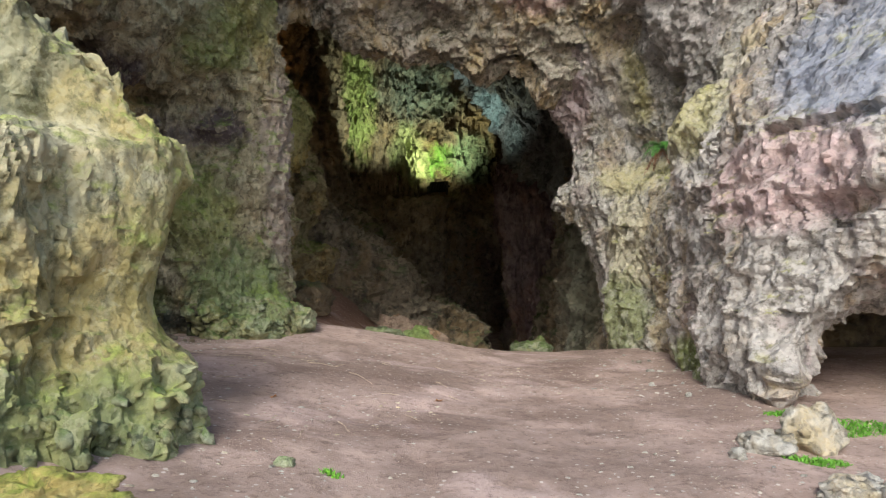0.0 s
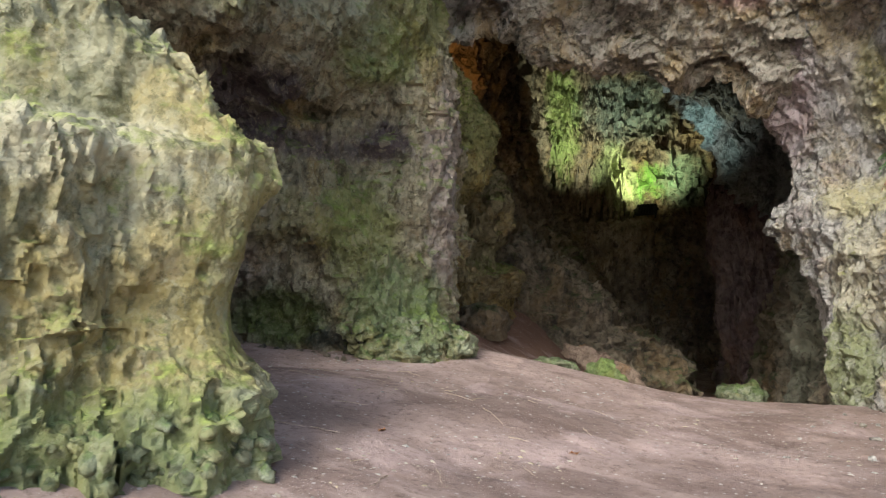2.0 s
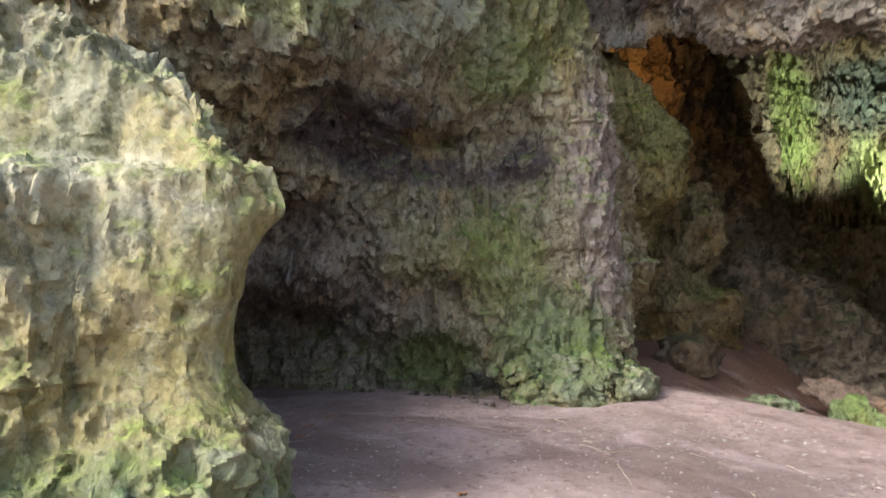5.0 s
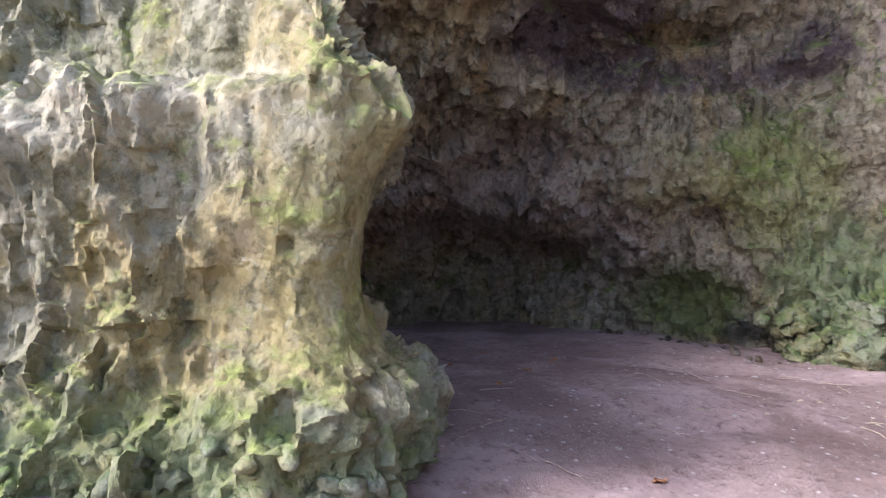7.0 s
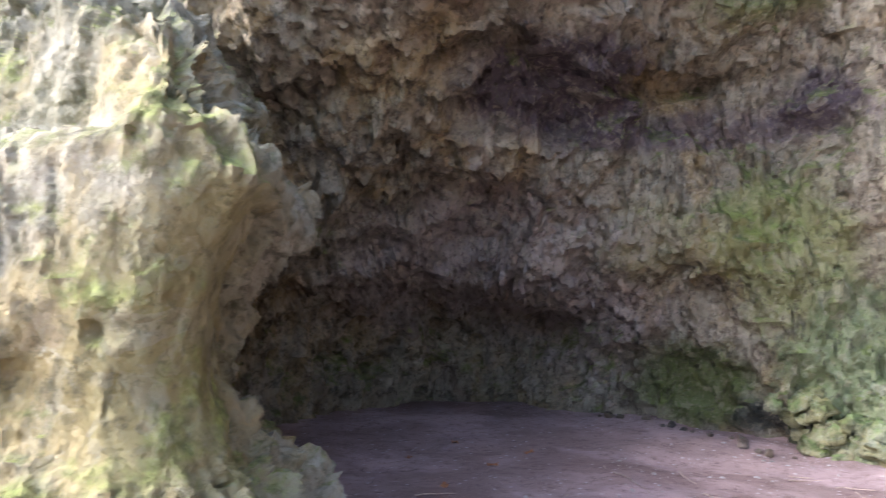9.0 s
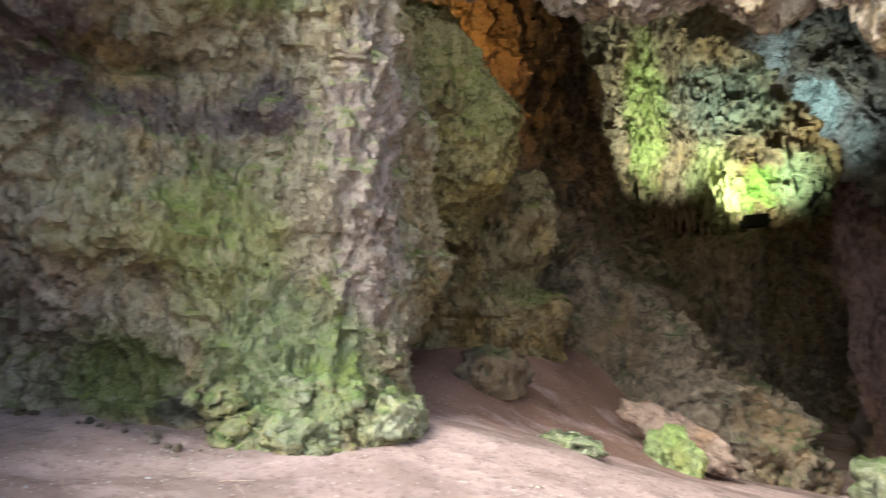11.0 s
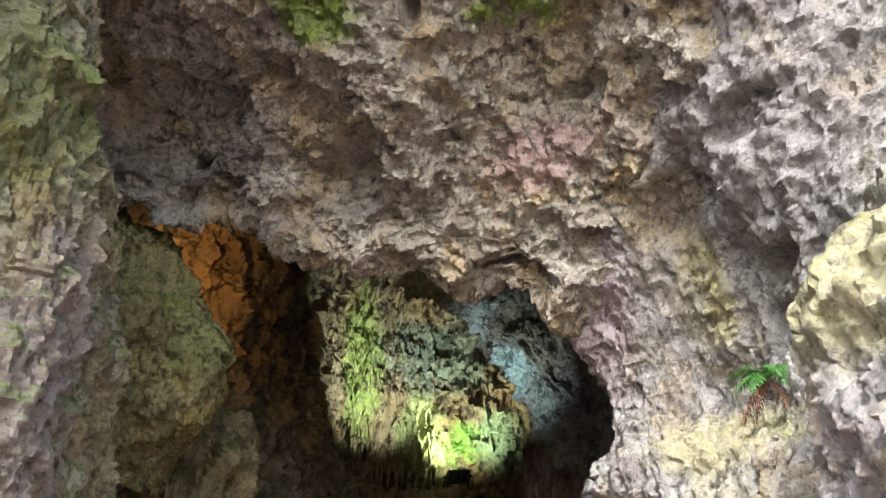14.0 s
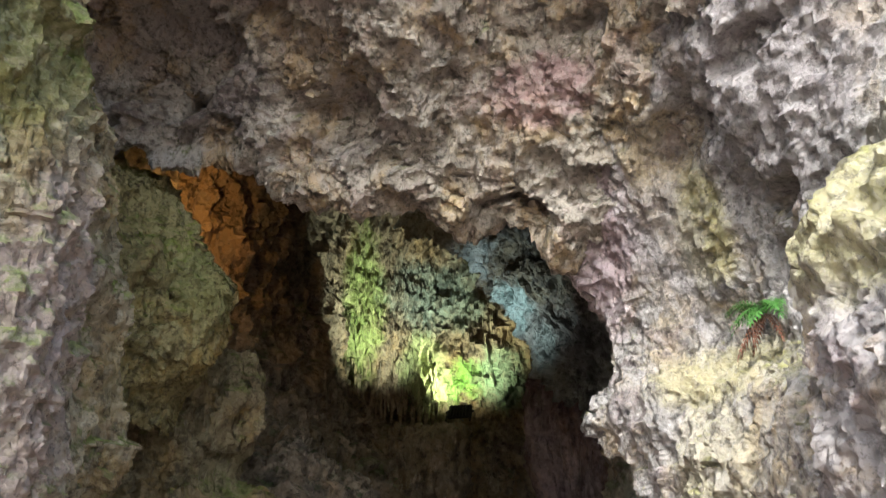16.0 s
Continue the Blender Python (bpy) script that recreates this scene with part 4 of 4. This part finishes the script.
stone("rock_spur", -1.85, 13.7, (0.26, 0.42, 0.3), mossy, "mossy knobbly rock spur at the pillar's foot", 12, sink=0.35, detail=5, category="rock")
stone("rock_spur", -2.3, 12.95, (0.4, 0.34, 0.28), mossy, "low green rock hump at the pillar's foot", 14, sink=0.3, detail=5, category="rock")
stone("boulder", -0.36, 19.0, (0.42, 0.32, 0.42), lush, "bright green moss-covered block on the bank", 16, sink=0.35, category="rock")
slab = stone("rock_slab", -0.5, 20.1, (0.95, 0.3, 0.36), brown_stone, "pale brown tilted slab lying on the brown bank", 18, category="rock", z=-1.1)
slab.matrix_world = pose(-0.5, 20.1, -0.92, 0, 27, 0)
stone("rock_block", -2.7, 17.6, (0.55, 0.5, 0.45), umber, "brown block standing out of the mud bank", 21, sink=0.3, category="rock")
stone("rock_block", -0.9, 23.4, (0.6, 0.5, 0.55), umber, "brown block fallen against the sloping shelf", 23, sink=0.4, z=-1.5, category="rock")
stone("rock_block", 0.4, 25.0, (0.55, 0.5, 0.45), umber, "brown fallen block on the chamber floor", 25, sink=0.4, z=-1.9, category="rock")
stone("rock_block", 2.5, 22.5, (0.6, 0.7, 0.5), mossy, "green-tinged block at the foot of the inner wall", 27, sink=0.4, z=-2.0, category="rock")
stone("rock_block", -0.9, 15.9, (0.5, 0.25, 0.16), mossy, "low mossy ledge stone along the bank", 29, sink=0.3, turn=-20, category="rock")
stone("rock_hump", -0.25, 7.0, (0.07, 0.06, 0.04), mossy, "small moss-topped stone in the soil", 31, sink=0.3, detail=3)


def clump(name, x, y, radius, count, material, label, seed, height=0.06):
    """A low tuft of small bent blades."""
    rng = random.Random(seed)
    bm = bmesh.new()
    for _ in range(count):
        a, r = rng.uniform(0, 6.283), radius * math.sqrt(rng.random())
        px, py = x + r * math.cos(a) * 1.5, y + r * math.sin(a)
        pz = floor_at(px, py) - 0.005
        t, w, h = rng.uniform(0, 6.283), rng.uniform(0.004, 0.009), height * rng.uniform(0.5, 1.2) * (1.1 - r / radius * 0.6)
        lean = Vector((rng.uniform(-0.6, 0.6), rng.uniform(-0.6, 0.6), 1)) * h
        side = Vector((math.cos(t), math.sin(t), 0)) * w
        o = Vector((px, py, pz))
        mid = o + lean * 0.6
        top = o + lean + Vector((lean.x, lean.y, -0.2 * h)) * 0.6
        v = [bm.verts.new(q) for q in (o - side, o + side, mid + side, mid - side, top)]
        bm.faces.new(v[:4])
        bm.faces.new((v[3], v[2], v[4]))
    ob = part(name, bm, material)
    return tagged(ob, label, "moss", "green tufts", "stuff")


for k, (x, y, r, n) in enumerate([(3.45, 8.45, 0.12, 260), (3.55, 8.0, 0.16, 420), (4.25, 8.95, 0.24, 700), (3.9, 9.45, 0.12, 260), (4.7, 8.8, 0.2, 420), (3.5, 7.3, 0.08, 140), (0.08, 6.95, 0.05, 60)]):
    clump("moss_tuft", x, y, r, n, leaf_green, "bright green low moss tuft growing on the soil", 300 + k)


def twig(x, y, length, turn, seed):
    rng = random.Random(seed)
    cu = bpy.data.curves.new("twig", "CURVE")
    cu.dimensions, cu.bevel_depth, cu.bevel_resolution = "3D", 0.0045, 1
    sp = cu.splines.new("POLY")
    sp.points.add(5)
    c, s_ = math.cos(turn), math.sin(turn)
    for k in range(6):
        d = (k / 5 - 0.5) * length
        off = rng.uniform(-0.02, 0.02) * length * 2
        px, py = x + c * d - s_ * off, y + s_ * d + c * off
        sp.points[k].co = (px, py, floor_at(px, py) + 0.006 + 0.008 * rng.random(), 1)
        sp.points[k].radius = 1.1 - 0.12 * k
    cu.materials.append(straw)
    ob = new("twig", cu)
    return tagged(ob, "thin dry pale twig lying on the soil", "twig", "twigs on the cave floor")


twig_rng = random.Random(5)
for k, (x, y, length, turn) in enumerate([(-1.95, 8.55, 0.4, -1.2), (-1.5, 8.5, 0.3, 0.2), (-0.3, 10.2, 0.5, -0.9), (-0.8, 10.7, 0.45, -0.5), (-1.9, 10.7, 0.35, 0.1), (-2.45, 10.4, 0.55, -0.2), (-2.5, 10.9, 0.5, -0.5), (-1.5, 9.6, 0.3, 0.4)]):
    twig(x, y, length, turn, 400 + k)
for k in range(26):
    twig(twig_rng.uniform(-3.0, 0.8), twig_rng.uniform(7.5, 12), twig_rng.uniform(0.12, 0.34), twig_rng.uniform(-1.5, 1.5), 420 + k)

# pale chips strewn over the soil
chip_rng = np.random.default_rng(8)
spots = np.stack([chip_rng.uniform(-4.5, 4.5, 9000), chip_rng.uniform(3.5, 13.5, 9000), np.zeros(9000)], 1)
spots = spots[fbm(spots * 0.8, 3, 12) > chip_rng.uniform(-0.4, 1.1, 9000)]
spots[:, 2] = floor_height(spots[:, 0], spots[:, 1])
cv, cf = [], []
for x, y, z in spots:
    r = 0.006 + 0.02 * chip_rng.random() ** 5
    base, ring = len(cv), np.sort(chip_rng.uniform(0, 6.28, 6))
    for q in ring:
        cv.append((x + r * 1.3 * math.cos(q), y + r * math.sin(q), z - 0.003))
    for q in ring:
        cv.append((x + r * 0.8 * math.cos(q), y + r * 0.6 * math.sin(q), z + r * 0.4))
    cf += [(base + m, base + (m + 1) % 6, base + 6 + (m + 1) % 6, base + 6 + m) for m in range(6)]
    cf.append(tuple(base + 6 + m for m in range(6)))
chips = new("stone_chips", mesh_of("stone_chips", cv, cf, chalk, False))
tagged(chips, "small pale limestone chips strewn over the brown soil", "gravel", kind="stuff")


def fern(x, y, z, count, length, seed):
    """A tuft of arching fronds with paired leaflets, green above and withered below."""
    rng = random.Random(seed)
    root = new("fern")
    root.location = (x, y, z)
    for k in range(count):
        dead = k % 4 == 3
        bm = bmesh.new()
        turn = math.pi + rng.uniform(-1.5, 1.5) + 0.3
        rise = rng.uniform(-0.9, -0.2) if dead else rng.uniform(0.3, 1.0)
        n, size = 12, length * rng.uniform(0.6, 1.0) * (0.7 if dead else 1)
        line = []
        for i in range(n + 1):
            f = i / n
            r = size * f
            line.append(Vector((r * math.cos(turn) * (1 - 0.2 * rise), r * math.sin(turn), size * (rise * f - 1.0 * f * f))))
        side = Vector((-math.sin(turn), math.cos(turn), 0))
        for i in range(n):
            a, c = line[i], line[i + 1]
            w = 0.006
            v = [bm.verts.new(q) for q in (a - side * w, a + side * w, c + side * w, c - side * w)]
            bm.faces.new(v)
            if i < 2:
                continue
            reach = size * 0.3 * math.sin(math.pi * (0.12 + 0.85 * i / n))
            for s_ in (-1, 1):
                tip = a + side * s_ * reach + (c - a) * 0.9 + Vector((0, 0, -0.15 * reach))
                midp = a + side * s_ * reach * 0.5
                fwd = (c - a) * 0.42
                v = [bm.verts.new(q) for q in (a, midp - fwd * 0.7 + Vector((0, 0, 0.01)), tip, midp + fwd + Vector((0, 0, 0.01)))]
                bm.faces.new(v)
        part("frond", bm, fern_dead if dead else fern_green, root, "withered reddish frond" if dead else "")
    return tagged(root, "green fern with withered reddish fronds on a rock ledge", "fern")


fern(4.3, 15.3, 2.95, 22, 0.48, 2)


def floodlight(x, y, z):
    root = new("floodlight")
    root.matrix_world = pose(x, y, z, 62, 0, -20) @ Matrix.Scale(1.35, 4)
    body = bmesh.new()
    bmesh.ops.create_cube(body, size=1, matrix=Matrix.Diagonal((0.62, 0.36, 0.1, 1)))
    bmesh.ops.bevel(body, geom=body.edges[:], offset=0.02, segments=2, affect="EDGES")
    part("housing", body, black_metal, root)
    for k in range(6):
        fin = bmesh.new()
        bmesh.ops.create_cube(fin, size=1, matrix=Matrix.Translation((-0.22 + 0.088 * k, 0, 0.07)) @ Matrix.Diagonal((0.012, 0.3, 0.05, 1)))
        part("cooling_fin", fin, black_metal, root)
    for s_ in (-1, 1):
        arm = bmesh.new()
        bmesh.ops.create_cube(arm, size=1, matrix=Matrix.Translation((0.335 * s_, -0.12, 0)) @ Matrix.Diagonal((0.02, 0.34, 0.05, 1)))
        part("bracket_arm", arm, black_metal, root)
        knob = bmesh.new()
        bmesh.ops.create_cone(knob, cap_ends=True, segments=14, radius1=0.035, radius2=0.03, depth=0.04, matrix=Matrix.Translation((0.365 * s_, 0, 0)) @ Matrix.Rotation(radians(90), 4, "Y"))
        part("knob", knob, black_metal, root)
    post = bmesh.new()
    turn_back = root.matrix_world.to_3x3().normalized().inverted().to_4x4()
    bmesh.ops.create_cone(post, cap_ends=True, segments=12, radius1=0.02, radius2=0.02, depth=0.7, matrix=turn_back @ Matrix.Translation((0, 0.35, -0.15)) @ Matrix.Rotation(radians(90), 4, "X"))
    part("mounting_post", post, black_metal, root)
    return tagged(root, "black metal floodlight fixed before the green rock wall", "lamp")


floodlight(-0.67, 32.75, 3.95)


def cushions(loft, parent, name, keep, count, size, material, seed, label=""):
    """Small lumps of moss or stone that sit on a rock face, sharing three shapes."""
    rng = random.Random(seed)
    shapes = []
    for k in range(4):
        bm = stone_bm((1.0, 1.0, 0.6), seed + k, 2, 0.75)
        me = bpy.data.meshes.new(name)
        bm.to_mesh(me)
        bm.free()
        me.materials.append(material)
        me.polygons.foreach_set("use_smooth", [True] * len(me.polygons))
        shapes.append(me)
    g, nrm = loft.grid, loft.normal
    tries = 0
    while count and tries < 40000:
        tries += 1
        i, j = rng.randrange(g.shape[0]), rng.randrange(g.shape[1])
        p = g[i, j]
        if not keep(p):
            continue
        ob = new(name, shapes[rng.randrange(4)])
        s_ = size * rng.uniform(0.5, 1.4)
        up = (Vector(nrm[i, j]) + Vector((0, 0, 0.5))).normalized()
        q = up.to_track_quat("Z", "Y").to_matrix().to_4x4()
        ob.matrix_world = Matrix.Translation(Vector(p)) @ q @ pose(0, 0, 0, 0, 0, rng.uniform(0, 360)) @ Matrix.Diagonal((s_, s_ * rng.uniform(0.6, 1), s_ * rng.uniform(0.5, 1.1), 1))
        ob.parent = parent
        count -= 1


cushions(bulge_loft, bulge, "rock_lump", lambda p: p[0] > -4.4 and p[1] < 19.5, 45, 0.13, moss_rock, 85)
cushions(shelf_loft, shelf, "rock_lump", lambda p: p[2] > -2 and p[1] < 26.5, 70, 0.22, umber, 75)

# drips along the drapery's rim
rim_rng = random.Random(4)
for j in range(12, 158, 5):
    tip = Vector(dg.reshape(drape_loft.grid.shape)[-1, j + rim_rng.randrange(4)])
    bm = bmesh.new()
    long = rim_rng.uniform(0.25, 0.8)
    bmesh.ops.create_cone(bm, cap_ends=True, segments=9, radius1=0.015, radius2=rim_rng.uniform(0.06, 0.13), depth=long, matrix=Matrix.Translation(tip + Vector((0.03, -0.05, 0.12 - long / 2))))
    for v in bm.verts:
        v.co += Vector((rim_rng.uniform(-0.02, 0.02), rim_rng.uniform(-0.02, 0.02), 0))
    smooth(part("drip", bm, umber, drape))
cushions(buttress_loft, buttress, "moss_cushion", lambda p: p[2] > -0.3 and p[2] < 0.3 and p[0] > -2.6 and p[1] < 7.5, 150, 0.05, mossy, 61)
cushions(alcove_loft, alcove, "moss_cushion", lambda p: p[2] > -0.15 and p[2] < 0.5 and -3.2 < p[0] and p[1] < 14.4, 120, 0.09, mossy, 69)

nose = stone("ledge_block", 2.95, 18.05, (0.3, 0.35, 0.26), pinkish, "square pale block jutting from the rock wall", 41, z=2.05, category="rock")

stone("rock_slab", -1.05, 5.62, (0.42, 0.24, 0.17), moss_rock, "low broken slab with moss on its top at the buttress foot", 43, sink=0.25, turn=12, detail=5, category="rock")
stone("rock_slab", -0.85, 5.3, (0.3, 0.2, 0.12), chalk, "pale low stone with moss beside the mossy slab", 47, sink=0.25, turn=-15, detail=5, category="rock")
rubble_rng = random.Random(17)
for k in range(22):
    x = -6.0 + 3.2 * rubble_rng.random()
    y = 12.3 + rubble_rng.uniform(-0.22, 0.05)
    r = rubble_rng.uniform(0.02, 0.06)
    stone("loose_stone", x, y, (r, r * rubble_rng.uniform(0.6, 1), r * 0.7), umber, "small dark stone lying along the alcove's foot", 500 + k, detail=2, turn=rubble_rng.uniform(0, 360), group="stones along the alcove wall")
for k in range(12):
    x, y = 3.4 + rubble_rng.uniform(-0.3, 0.15), 10.2 + rubble_rng.uniform(0, 4.2)
    r = rubble_rng.uniform(0.02, 0.05)
    stone("loose_stone", x, y, (r, r * 0.8, r * 0.7), chalk, "small pale stone lying along the boulder's foot", 540 + k, detail=2, turn=rubble_rng.uniform(0, 360), group="stones along the boulder")


def fallen_leaf(x, y, turn, size):
    bm = bmesh.new()
    z = floor_at(x, y) + 0.012
    rim = [bm.verts.new((size * math.cos(a) * (1.2 if k % 2 else 0.8), size * 0.6 * math.sin(a), 0.012 * math.sin(3 * a))) for k, a in enumerate(i * math.pi / 6 for i in range(12))]
    top = bm.faces.new(rim)
    bmesh.ops.extrude_face_region(bm, geom=[top])
    for v in bm.verts[-12:]:
        v.co.z += 0.002
    ob = part("fallen_leaf", bm, dead_leaf)
    ob.matrix_world = pose(x, y, z, 4, -6, turn)
    return tagged(ob, "curled rusty dead leaf on the soil", "leaf", "dead leaves")


for k, (x, y) in enumerate([(-4.2, 9.4), (-3.6, 9.9), (-3.9, 10.4), (-2.9, 9.2), (-4.6, 10.0), (0.6, 9.6), (-0.9, 9.0)]):
    fallen_leaf(x, y, 47 * k, 0.05)
